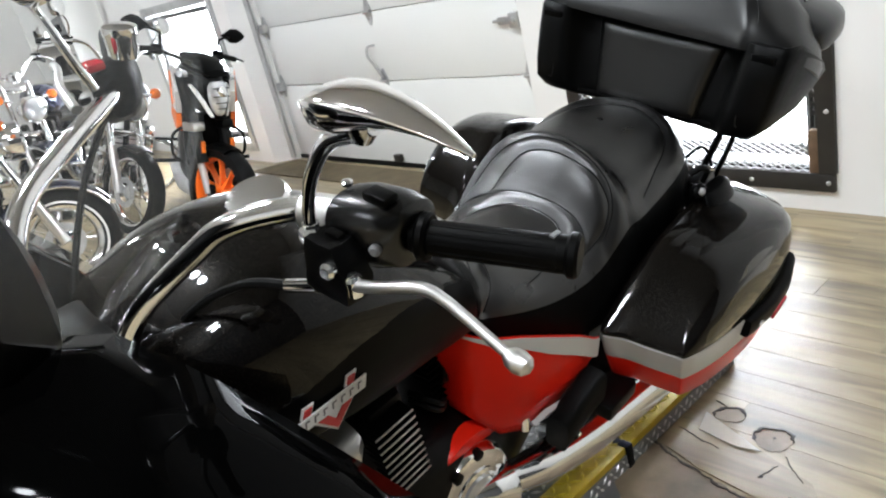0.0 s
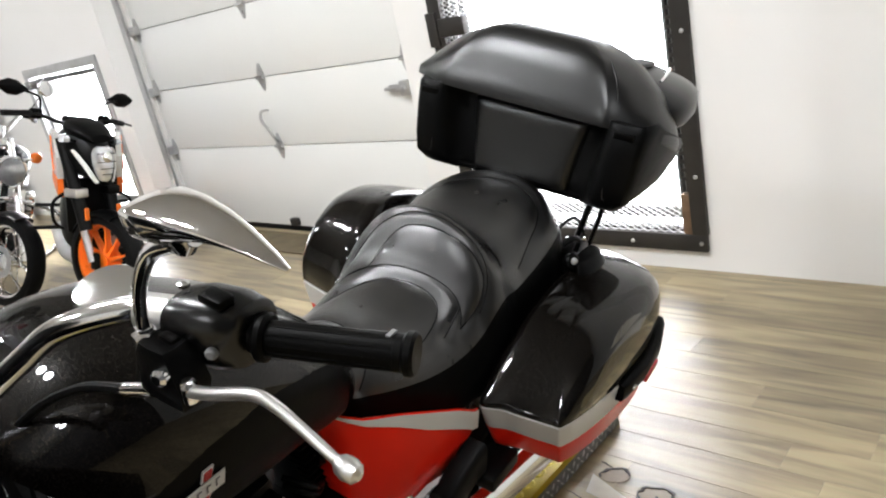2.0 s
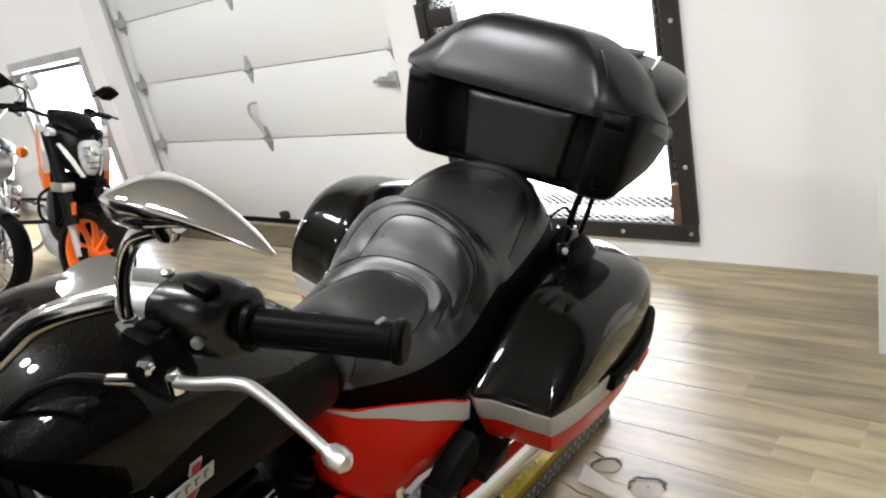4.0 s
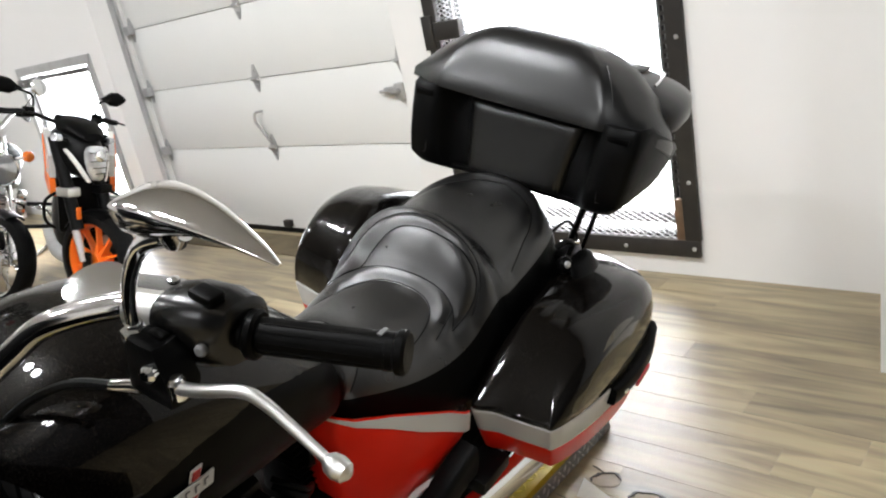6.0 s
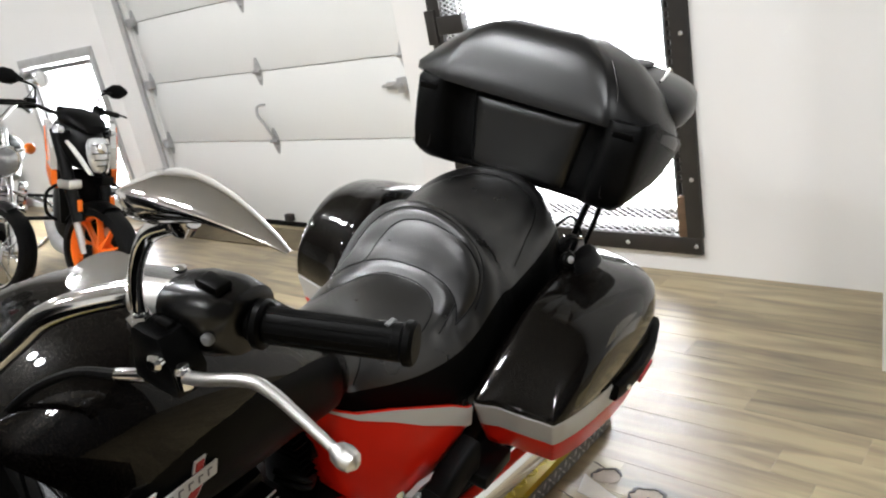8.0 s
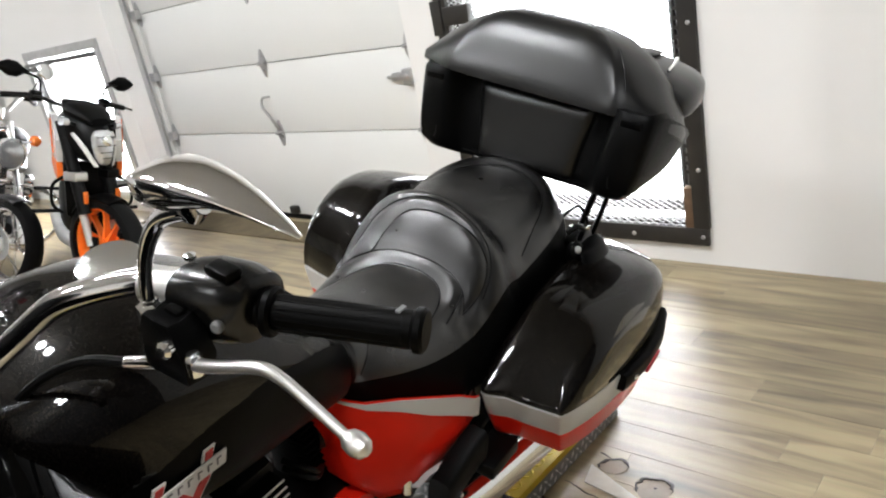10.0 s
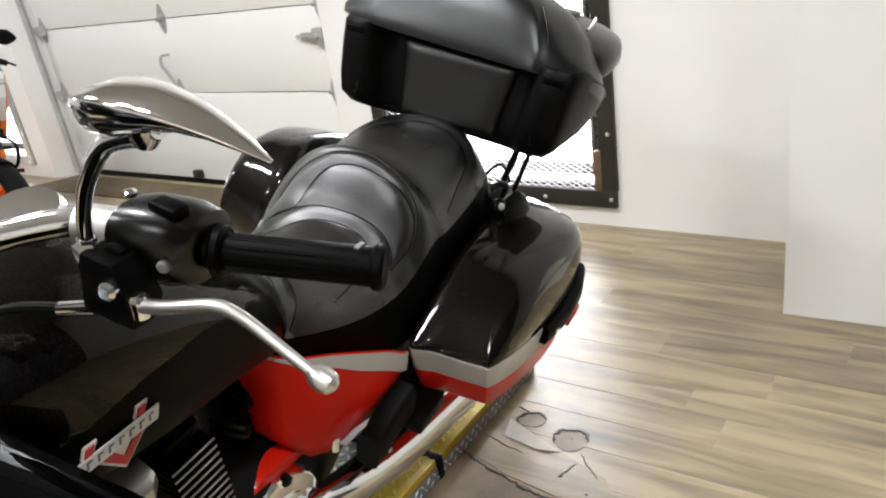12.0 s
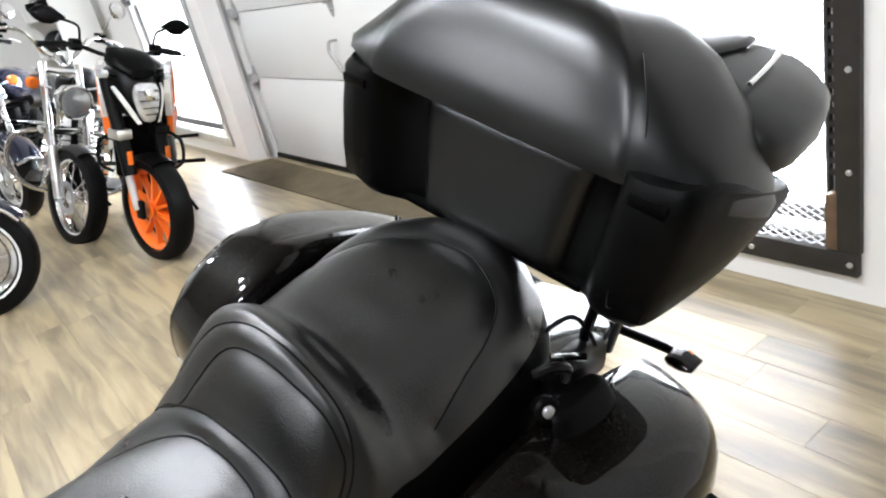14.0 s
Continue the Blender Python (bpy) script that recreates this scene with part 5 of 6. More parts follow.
    part("rear_fender", loft([[Vector((C + 0.10 * math.sin(b), 0.42 + 0.37 * math.sin(a) , 0.27 + 0.37 * math.cos(a) - 0.03 * (1 - math.cos(b)))) for b in (-1.4 + 2.8 * k / 12 for k in range(13))] + [Vector((C + 0.085 * math.sin(b), 0.42 + 0.35 * math.sin(a), 0.27 + 0.35 * math.cos(a) - 0.03 * (1 - math.cos(b)))) for b in (1.4 - 2.8 * k / 12 for k in range(13))] for a in (-0.6 + 2.3 * i / 16 for i in range(17))]), GLOSS, bike, "black rear mudguard")
    for s in (1, -1):
        sg = part("turn_signal", tube([(C + s * 0.08, 0.92, 0.49), (C + s * 0.20, 0.93, 0.50), (C + s * 0.25, 0.92, 0.512)], 0.010, 8), PLASTIC, bike, "black stalk turn signal")
        part("signal_body", loft([superring(x, 0.895 - h, 0.935 + h * 0.3, 0.512 - h, 0.512 + h, 2.4, 14, "x") for x, h in ((C + s * 0.222, 0.004), (C + s * 0.234, 0.011), (C + s * 0.258, 0.010), (C + s * 0.278, 0.003))]), GLOSS, sg)
        part("signal_lens", disc((C + s * 0.252, 0.932, 0.512), (s * 0.5, 1, 0), [(0, 0.010), (0.004, 0.009), (0.006, 0.003)], 12), AMBER, sg)
    part("tail_section", loft([superring(y, C - w, C + w, z0, z1, 2.8, 20) for y, w, z0, z1 in ((0.60, 0.14, 0.52, 0.66), (0.72, 0.15, 0.5, 0.62), (0.88, 0.12, 0.44, 0.55), (0.95, 0.05, 0.44, 0.5))]), GLOSS, bike, "black tail section under the trunk")
    wheel_parts(bike, (C, 0.42, 0.305), (1, 0, 0), 0.33, 0.17, BLACKENG, 10, (RUBBER,))
    wheel_parts(bike, (C, -1.22, 0.378), (1, 0, 0), 0.33, 0.13, BLACKENG, 10, (RUBBER,))
    for s in (0.10, -0.10):
        part("fork_leg", tube([(C + s, -0.84, 1.02), (C + s, -1.20, 0.376)], [0.03, 0.026], 14, smooth=False), BLACKENG, bike, "black fork leg")
    part("front_fender", loft([[Vector((C + 0.085 * math.sin(b), -1.22 + 0.36 * math.sin(a), 0.378 + 0.36 * math.cos(a) - 0.04 * (1 - math.cos(b)))) for b in (-1.4 + 2.8 * k / 10 for k in range(11))] + [Vector((C + 0.07 * math.sin(b), -1.22 + 0.345 * math.sin(a), 0.378 + 0.345 * math.cos(a) - 0.04 * (1 - math.cos(b)))) for b in (1.4 - 2.8 * k / 10 for k in range(11))] for a in (-1.2 + 2.2 * i / 14 for i in range(15))]), GLOSS, bike, "black front mudguard")
    # side stand down to the deck
    part("side_stand", tube([(C + 0.09, -0.12, 0.22), (C + 0.20, -0.16, 0.08), (C + 0.285, -0.18, 0.011)], 0.012, 10), BLACKENG, bike, "black side stand")


def blob(rows):
    return loft([superring(*r) for r in rows])


bike = motorcycle()
trunk(bike)
for side in (1, -1):
    saddlebag(bike, side)
controls(bike)
fairing(bike)
lower_bike(bike)


# ---------------------------------------------------------------- the other parked motorcycles
def steer_pose(deg, x=-0.10):
    """Turn of the fork about the steering head."""
    return Matrix.Translation((x, 0, 0)) @ Matrix.Rotation(radians(deg), 4, "Z") @ Matrix.Translation((-x, 0, 0))


def turned(bm, m):
    bmesh.ops.transform(bm, matrix=m, verts=bm.verts[:])
    return bm


def turned_wheel(parent, m, r, width, rim, spokes, wire=False, fat=1.0):
    c = m @ Vector((0, 0, r))
    ax = (m.to_3x3() @ Vector((0, 1, 0)))
    return wheel_parts(parent, c, ax, r, width, rim, spokes, (RUBBER,), wire, fat)


def arc_fender(r, half, a0, a1, thick=0.008, n=16):
    rings = []
    for i in range(n + 1):
        a = a0 + (a1 - a0) * i / n
        outer = [(half * math.sin(b), r - half * 0.55 * (1 - math.cos(b))) for b in (-1.35 + 2.7 * k / 10 for k in range(11))]
        inner = [(y * 0.9, q - thick) for y, q in outer[::-1]]
        rings.append([Vector((q * math.sin(a), y, q * math.cos(a))) for y, q in outer + inner])
    return loft(rings)


def naked_bike():
    """Black street bike with orange wheels and a white and orange mask."""
    b = thing("street_motorcycle", pose(-0.385, 4.785, 0.004, -15, 0, -20) @ Matrix.Scale(1.06, 4), "black naked street motorcycle with orange wheels, parked on its stand", "motorcycle")
    m = steer_pose(33)
    turned_wheel(b, m, 0.262, 0.115, ORANGE, 10)
    for s in (1, -1):
        fork = part("fork_leg", turned(tube([(-0.01, 0.095 * s, 0.27), (-0.10, 0.095 * s, 0.56)], 0.020, 12, smooth=False), m), ALU if s < 0 else BLACKENG, b, "fork slider")
        part("fork_tube", turned(tube([(-0.035, 0.100 * s, 0.44), (-0.180, 0.100 * s, 0.92)], 0.033, 14, smooth=False), m), BLACKENG, fork, "black fork outer tube")
        part("fork_clamp", turned(bm_box(-0.145, -0.045, 0.100 * s - 0.039, 0.100 * s + 0.039, 0.612, 0.660, 0.008), m), ALU if s < 0 else BLACKENG, fork)
        part("fork_reflector", turned(bm_box(-0.026, -0.016, 0.100 * s - 0.013, 0.100 * s + 0.013, 0.495, 0.56, 0.003), m), AMBER, fork)
        part("axle_clamp", turned(bm_box(-0.03, 0.03, 0.085 * s - 0.012, 0.085 * s + 0.012, 0.225, 0.32, 0.01), m), BLACKENG, fork)
    part("brake_disc", turned(annulus((0, 0.065, 0.262), (0, 1, 0), [(0, 0.13), (0.004, 0.13), (0.004, 0.085), (0, 0.085)], 30), m), STEEL, b)
    f = arc_fender(0.280, 0.064, -1.0, 0.40)
    part("front_fender", turned(f, m @ Matrix.Translation((0, 0, 0.262))), PLASTIC, b, "black plastic front mudguard")
    # headlight mask
    mask = part("headlight_mask", turned(loft([superring(x, -w, w, z0, z1, 2.4, 20, "x") for x, w, z0, z1 in ((-0.21, 0.11, 0.74, 0.97), (-0.12, 0.115, 0.71, 0.98), (-0.05, 0.092, 0.70, 0.945), (-0.01, 0.06, 0.71, 0.90), (0.01, 0.03, 0.74, 0.86))]), m), BLACKENG, b, "black headlight mask with white cheeks")
    lens = [[Vector((0.005 + d * math.cos(a), w * math.sin(a), z)) for a in (-math.pi * 0.62 + 1.24 * math.pi * i / 18 for i in range(19))] for z, w, d in ((0.695, 0.018, 0.018), (0.705, 0.034, 0.03), (0.74, 0.050, 0.038), (0.80, 0.064, 0.038), (0.845, 0.066, 0.032), (0.872, 0.054, 0.022), (0.880, 0.034, 0.012))]
    part("headlight", turned(loft(lens), m), LENS, mask, "clear shield-shaped headlight lens")
    for z in (0.735, 0.765, 0.80, 0.845):
        part("headlight_facet", turned(bm_box(0.030, 0.0445, -0.052 + 0.35 * (0.80 - z) * (z < 0.80), 0.052 - 0.35 * (0.80 - z) * (z < 0.80), z - 0.003, z + 0.003, 0.001, seg=1), m), STEEL_DARK, mask)
    part("headlight_bulb", turned(disc((0.030, 0, 0.825), (1, 0, 0), [(0, 0.03), (0.014, 0.028), (0.02, 0.015), (0.021, 0.003)], 16), m), CHROME, mask)
    for s in (1, -1):
        rows = (((-0.07, 0.126, 0.865), 0.003), ((-0.045, 0.117, 0.835), 0.007), ((-0.015, 0.095, 0.780), 0.008), ((0.006, 0.066, 0.715), 0.006), ((0.012, 0.052, 0.69), 0.004))
        cheek = loft([[Vector((x + u, s * (y + v), z + u * 0.4)) for u, v in ((-h, -0.006), (h, -0.012), (h, 0.0), (-h, 0.007))] for (x, y, z), h in rows])
        part("mask_cheek", turned(cheek, m), WHITEP, mask, "narrow white painted cheek")
    part("windscreen", turned(loft([superring(x, -w, w, z0, z1, 2.2, 16, "x") for x, w, z0, z1 in ((-0.16, 0.105, 0.93, 1.03), (-0.10, 0.11, 0.92, 1.02), (-0.04, 0.095, 0.91, 0.985), (0.0, 0.06, 0.90, 0.94))]), m), PLASTIC, mask, "small dark fly screen")
    # bars, dipping to the turned side
    m = m @ Matrix.Translation((0, 0, 0.95)) @ Matrix.Rotation(radians(-6), 4, "X") @ Matrix.Diagonal((1, 0.86, 0.94, 1)) @ Matrix.Translation((0, 0, -0.985))
    part("handlebar", turned(tube([(-0.27, 0.40, 1.055), (-0.235, 0.25, 1.065), (-0.19, 0.12, 1.03), (-0.185, 0, 1.015), (-0.19, -0.12, 1.03), (-0.235, -0.25, 1.065), (-0.27, -0.40, 1.055)], 0.011, 10), m), BLACKENG, b, "black tapered handlebar")
    for s in (1, -1):
        part("grip", turned(tube([(-0.245, 0.28 * s, 1.064), (-0.275, 0.42 * s, 1.054)], 0.017, 12, smooth=False), m), RUBBER, b)
        part("switch_housing", turned(bm_box(-0.265, -0.215, 0.235 * s - 0.028, 0.235 * s + 0.028, 1.035, 1.095, 0.01), m), PLASTIC, b)
        part("lever", turned(tube([(-0.20, 0.22 * s, 1.06), (-0.18, 0.30 * s, 1.06), (-0.20, 0.42 * s, 1.045)], 0.006, 8), m), BLACKENG, b)
        mi = part("mirror", turned(tube([(-0.23, 0.215 * s, 1.08), (-0.22, 0.225 * s, 1.15), (-0.225, 0.27 * s, 1.172), (-0.235, 0.33 * s, 1.182)], 0.0065, 8), m), PLASTIC, b, "black mirror on a bent stalk")
        part("mirror_head", turned(loft([superring(y, -0.250 - 0.018, -0.250 + 0.018, 1.19 + 0.06 * (abs(y) - 0.3) - h, 1.19 + 0.06 * (abs(y) - 0.3) + h, 2.2, 14) for y, h in ((0.285 * s, 0.006), (0.305 * s, 0.018), (0.35 * s, 0.042), (0.40 * s, 0.044), (0.44 * s, 0.026), (0.455 * s, 0.01))]), m), PLASTIC, mi)
        sg = part("turn_signal", turned(tube([(-0.09, 0.10 * s, 0.93), (-0.08, 0.17 * s, 0.94)], 0.009, 8, smooth=False), m), PLASTIC, b)
        part("signal_lens", turned(loft([superring(y, -0.10, -0.05, 0.918, 0.962, 2.3, 12) for y in (0.165 * s, 0.19 * s, 0.205 * s)]), m), LENS, sg)
    part("instrument", turned(bm_box(-0.24, -0.15, -0.075, 0.075, 1.00, 1.07, 0.02), m), PLASTIC, b)
    # body
    for s in (1, -1):
        part("tank_shroud", loft([[Vector((x, s * y0, z)) for x, y0, z in ((-0.22, yy, 0.62), (-0.13, yy, 0.78), (-0.24, yy, 0.92), (-0.55, yy * 0.9, 0.92), (-0.62, yy * 0.8, 0.78), (-0.38, yy, 0.66))] for yy in (0.10, 0.135, 0.145)]), BLACKENG, b, "black tank shroud")
        part("shroud_wing", loft([[Vector((x, s * (y0 + dy), z)) for x, y0, z in ((-0.15, 0.150, 0.70), (-0.10, 0.152, 0.82), (-0.19, 0.160, 0.945), (-0.34, 0.165, 0.955), (-0.30, 0.172, 0.84), (-0.24, 0.168, 0.74))] for dy in (-0.02, 0.004, 0.010)]), WHITEP, b, "white tank wing panel", angle=50)
        part("shroud_trim", loft([[Vector((x, s * (y0 + dy), z)) for x, y0, z in ((-0.155, 0.152, 0.60), (-0.15, 0.154, 0.695), (-0.24, 0.170, 0.735), (-0.27, 0.172, 0.69), (-0.22, 0.160, 0.62))] for dy in (-0.02, 0.004, 0.009)]), ORANGE, b, "orange lower wing panel", angle=50)
        part("wing_stripe", loft([[Vector((x, s * (y0 + dy), z)) for x, y0, z in ((-0.205, 0.171, 0.745), (-0.185, 0.171, 0.745), (-0.235, 0.173, 0.925), (-0.255, 0.173, 0.925))] for dy in (0.0, 0.0075)]), ORANGE, b)
        part("wing_grille", bm_box(-0.30, -0.22, s * 0.158 - 0.02, s * 0.158 + 0.02, 0.78, 0.86, 0.006), PLASTIC, b)
        part("crash_guard", tube([(-0.16, s * 0.13, 0.62), (-0.12, s * 0.19, 0.58), (-0.12, s * 0.195, 0.48), (-0.2, s * 0.15, 0.42)], 0.009, 8), BLACKENG, b)
        part("footpeg", tube([(-0.72, s * 0.12, 0.34), (-0.72, s * 0.30, 0.345)], 0.012, 8), BLACKENG, b)
        part("rear_peg", tube([(-0.95, s * 0.12, 0.44), (-0.96, s * 0.27, 0.45)], 0.011, 8), BLACKENG, b)
    part("tank", loft([superring(x, -w, w, z0, z1, 2.6, 20, "x") for x, w, z0, z1 in ((-0.20, 0.08, 0.80, 0.92), (-0.28, 0.125, 0.72, 0.98), (-0.45, 0.14, 0.70, 0.985), (-0.62, 0.10, 0.72, 0.90), (-0.68, 0.06, 0.74, 0.84))]), BLACKENG, b, "black fuel tank")
    part("radiator", bm_box(-0.20, -0.15, -0.13, 0.13, 0.40, 0.70, 0.012), PLASTIC, b)
    part("engine", loft([superring(x, -w, w, z0, z1, 3, 20, "x") for x, w, z0, z1 in ((-0.22, 0.09, 0.36, 0.62), (-0.30, 0.14, 0.24, 0.68), (-0.55, 0.15, 0.22, 0.62), (-0.78, 0.12, 0.26, 0.5))]), BLACKENG, b, "black engine block")
    part("exhaust", tube([(-0.24, -0.05, 0.40), (-0.20, -0.06, 0.27), (-0.4, -0.08, 0.20), (-0.7, -0.12, 0.2), (-0.95, -0.15, 0.3)], [0.02, 0.022, 0.03, 0.05, 0.045], 12), STEEL, b)
    part("seat", loft([superring(x, -w, w, z0, z1, 2.6, 18, "x") for x, w, z0, z1 in ((-0.64, 0.07, 0.72, 0.82), (-0.78, 0.12, 0.70, 0.80), (-1.0, 0.12, 0.74, 0.86), (-1.25, 0.07, 0.84, 0.92))]), LEATHER, b, "black seat")
    part("tail_lamp", bm_box(-1.33, -1.26, -0.05, 0.05, 0.83, 0.89, 0.012), REDLENS, b)
    part("swingarm", bm_box(-1.30, -0.75, -0.10, 0.10, 0.25, 0.32, 0.02), BLACKENG, b)
    wheel_parts(b, (-1.26, 0, 0.262), (0, 1, 0), 0.262, 0.15, ORANGE, 10, (RUBBER,))
    part("side_stand", tube([(-0.62, 0.10, 0.26), (-0.66, 0.20, 0.12), (-0.70, 0.30, -0.075), (-0.66, 0.33, -0.08)], 0.010, 8), BLACKENG, b, "black side stand")
    return b


def cruiser(name, place, label, paint, whitewall, steer, fender_deep):
    """Chrome cruiser with a round headlight and wire wheels."""
    b = thing(name, place, label, "motorcycle")
    m = steer_pose(steer)
    r = 0.275
    wheel = turned_wheel(b, m, r, 0.125 if fender_deep else 0.10, CHROME, 28, True, 1.55 if fender_deep else 1.0)
    if whitewall:
        for s in (1, -1):
            part("whitewall", turned(annulus((0, s * 0.0625, r), (0, s, 0), [(-0.004, r * 0.69), (0.002, r * 0.70), (0.002, r * 0.735), (-0.004, r * 0.745)]), m), WHITEP, wheel, "white sidewall band")
    part("brake_disc", turned(annulus((0, -0.06, r), (0, -1, 0), [(0, 0.095), (0.004, 0.095), (0.004, 0.06), (0, 0.06)], 28), m), STEEL, wheel)
    for s in (1, -1):
        part("fork_leg", turned(tube([(0.0, 0.10 * s, r), (-0.07, 0.10 * s, 0.46), (-0.10, 0.10 * s, 0.55)], [0.027, 0.027, 0.024], 14), m), ALU, b, "polished fork slider")
        part("fork_tube", turned(tube([(-0.10, 0.10 * s, 0.53), (-0.26, 0.10 * s, 0.98)], 0.021, 12, smooth=False), m), CHROME, b)
        part("grip", turned(tube([(-0.38, 0.30 * s, 1.13), (-0.46, 0.40 * s, 1.10)], 0.018, 12, smooth=False), m), RUBBER, b)
        part("switch_housing", turned(bm_box(-0.38, -0.33, 0.275 * s - 0.03, 0.275 * s + 0.03, 1.11, 1.165, 0.01), m), PLASTIC, b)
        mi = part("mirror", turned(tube([(-0.34, 0.27 * s, 1.15), (-0.31, 0.30 * s, 1.24), (-0.33, 0.34 * s, 1.29)], 0.006, 8), m), CHROME, b, "chrome mirror on a stalk")
        part("mirror_head", turned(disc((-0.335, 0.36 * s, 1.31), (1, 0, 0.2), [(-0.012, 0.03), (0, 0.052), (0.014, 0.05), (0.024, 0.03), (0.026, 0.004)], 20), m), CHROME, mi)
        sg = part("turn_signal", turned(tube([(-0.14, 0.10 * s, 0.86), (-0.13, 0.19 * s, 0.88)], 0.008, 8, smooth=False), m), CHROME, b)
        part("signal_lens", turned(disc((-0.135, 0.20 * s, 0.885), (1, 0, 0), [(-0.03, 0.012), (-0.015, 0.032), (0.01, 0.034), (0.022, 0.026), (0.026, 0.006)], 18), m), AMBER, sg, "amber round turn signal lens")
        part("lever", turned(tube([(-0.31, 0.27 * s, 1.14), (-0.30, 0.33 * s, 1.13), (-0.36, 0.42 * s, 1.10)], 0.006, 8), m), ALU, b)
        part("crash_bar", tube([(-0.30, s * 0.06, 0.22), (-0.27, s * 0.24, 0.26), (-0.27, s * 0.34, 0.40), (-0.28, s * 0.30, 0.55), (-0.32, s * 0.08, 0.60)], 0.014, 10), CHROME, b, "chrome crash bar")
        part("exhaust", tube([(-0.40, s * 0.12, 0.40), (-0.35, s * 0.15, 0.25), (-0.6, s * 0.16, 0.18), (-1.1, s * 0.17, 0.2), (-1.5, s * 0.17, 0.24)], [0.022, 0.026, 0.03, 0.045, 0.045], 12), CHROME, b)
        part("air_cleaner", disc((-0.50, s * 0.13, 0.56), (0, s, 0), [(0, 0.09), (0.03, 0.092), (0.045, 0.08), (0.05, 0.02)], 24), BLACKENG if fender_deep else CHROME, b)
        part("engine_cover", disc((-0.56, s * 0.13, 0.32), (0, s, 0), [(0, 0.11), (0.03, 0.11), (0.05, 0.09), (0.056, 0.02)], 24), CHROME, b)
        part("foot_board", bm_box(-0.62, -0.34, s * 0.22 - 0.05, s * 0.22 + 0.05, 0.245, 0.265, 0.006), BLACKENG, b)
    for z in (0.62, 0.93):
        part("fork_yoke", turned(bm_box(-0.02 - z * 0.29 - 0.03, -0.02 - z * 0.29 + 0.05, -0.13, 0.13, z - 0.02, z + 0.02, 0.01), m), CHROME, b)
    hl = part("headlight", turned(disc((-0.17, 0, 0.80), (1, 0, 0), [(-0.02, 0.02), (0.0, 0.06), (0.04, 0.09), (0.10, 0.096), (0.115, 0.098), (0.12, 0.09), (0.116, 0.085)], 30), m), CHROME, b, "round chrome headlight")
    part("headlight_lens", turned(disc((-0.06, 0, 0.80), (1, 0, 0), [(0, 0.086), (0.008, 0.08), (0.016, 0.05), (0.019, 0.01)], 28), m), LENS, hl)
    part("gauge", turned(disc((-0.23, 0, 1.02), (-0.5, 0, 1), [(-0.04, 0.03), (0.0, 0.045), (0.02, 0.046), (0.024, 0.035)], 20), m), CHROME, b)
    part("handlebar", turned(tube([(-0.44, 0.37, 1.11), (-0.36, 0.29, 1.135), (-0.29, 0.18, 1.13), (-0.265, 0.08, 1.03), (-0.262, 0, 1.0), (-0.265, -0.08, 1.03), (-0.29, -0.18, 1.13), (-0.36, -0.29, 1.135), (-0.44, -0.37, 1.11)], 0.0125, 10), m), CHROME, b, "wide chrome handlebar")
    f = arc_fender(r + 0.035, 0.088, -1.35, 1.0) if fender_deep else arc_fender(r + 0.022, 0.062, -0.9, 0.35)
    fen = part("front_fender", turned(f, m @ Matrix.Translation((0, 0, r))), paint, b, "painted front mudguard")
    if fender_deep:
        for s in (1, -1):
            rail = [(0 + (r + 0.005) * math.sin(a) * 1.02, s * 0.09, r + (r + 0.005) * math.cos(a) - 0.01) for a in (-1.2 + 2.2 * k / 10 for k in range(11))]
            part("fender_trim", turned(tube(rail, 0.007, 8), m), CHROME, fen, "chrome mudguard trim")
        part("fender_tip", turned(tube([((r + 0.035) * math.sin(1.0), y, r + (r + 0.025) * math.cos(1.0) - abs(y) * 0.25) for y in (-0.085, -0.05, 0, 0.05, 0.085)], 0.012, 8), m), CHROME, fen, "chrome mudguard tip")
    part("tank", loft([superring(x, -w, w, z0, z1, 2.4, 20, "x") for x, w, z0, z1 in ((-0.33, 0.05, 0.80, 0.90), (-0.40, 0.12, 0.74, 0.94), (-0.60, 0.15, 0.70, 0.94), (-0.78, 0.11, 0.69, 0.84), (-0.84, 0.06, 0.69, 0.78))]), paint, b, "glossy fuel tank")
    for cx, tilt in ((-0.42, 1), (-0.66, -1)):
        cyl = part("cylinder", bm_box(cx - 0.06, cx + 0.06, -0.07, 0.07, 0.36, 0.68, 0.02), BLACKENG if fender_deep else ALU, b, "finned cylinder")
        for k in range(6):
            part("fin", bm_box(cx - 0.085, cx + 0.085, -0.095, 0.095, 0.42 + 0.035 * k, 0.43 + 0.035 * k, 0.003, seg=1), BLACKENG if fender_deep else CHROME, cyl)
    part("crankcase", loft([superring(x, -w, w, z0, z1, 3, 18, "x") for x, w, z0, z1 in ((-0.30, 0.08, 0.22, 0.36), (-0.4, 0.12, 0.16, 0.42), (-0.8, 0.12, 0.16, 0.42), (-0.9, 0.08, 0.2, 0.36))]), BLACKENG, b)
    part("down_tube", tube([(-0.27, 0, 0.90), (-0.30, 0.0, 0.5), (-0.36, 0.0, 0.18)], 0.02, 10), BLACKENG, b)
    part("seat", loft([superring(x, -w, w, z0, z1, 2.4, 18, "x") for x, w, z0, z1 in ((-0.80, 0.08, 0.62, 0.72), (-0.95, 0.16, 0.58, 0.70), (-1.12, 0.17, 0.60, 0.76), (-1.2, 0.13, 0.64, 0.80), (-1.4, 0.11, 0.68, 0.80), (-1.5, 0.05, 0.70, 0.76))]), LEATHER, b, "black seat")
    part("rear_fender", turned(arc_fender(0.32, 0.09, -1.7, 0.5), Matrix.Translation((-1.5, 0, 0.28))), paint, b)
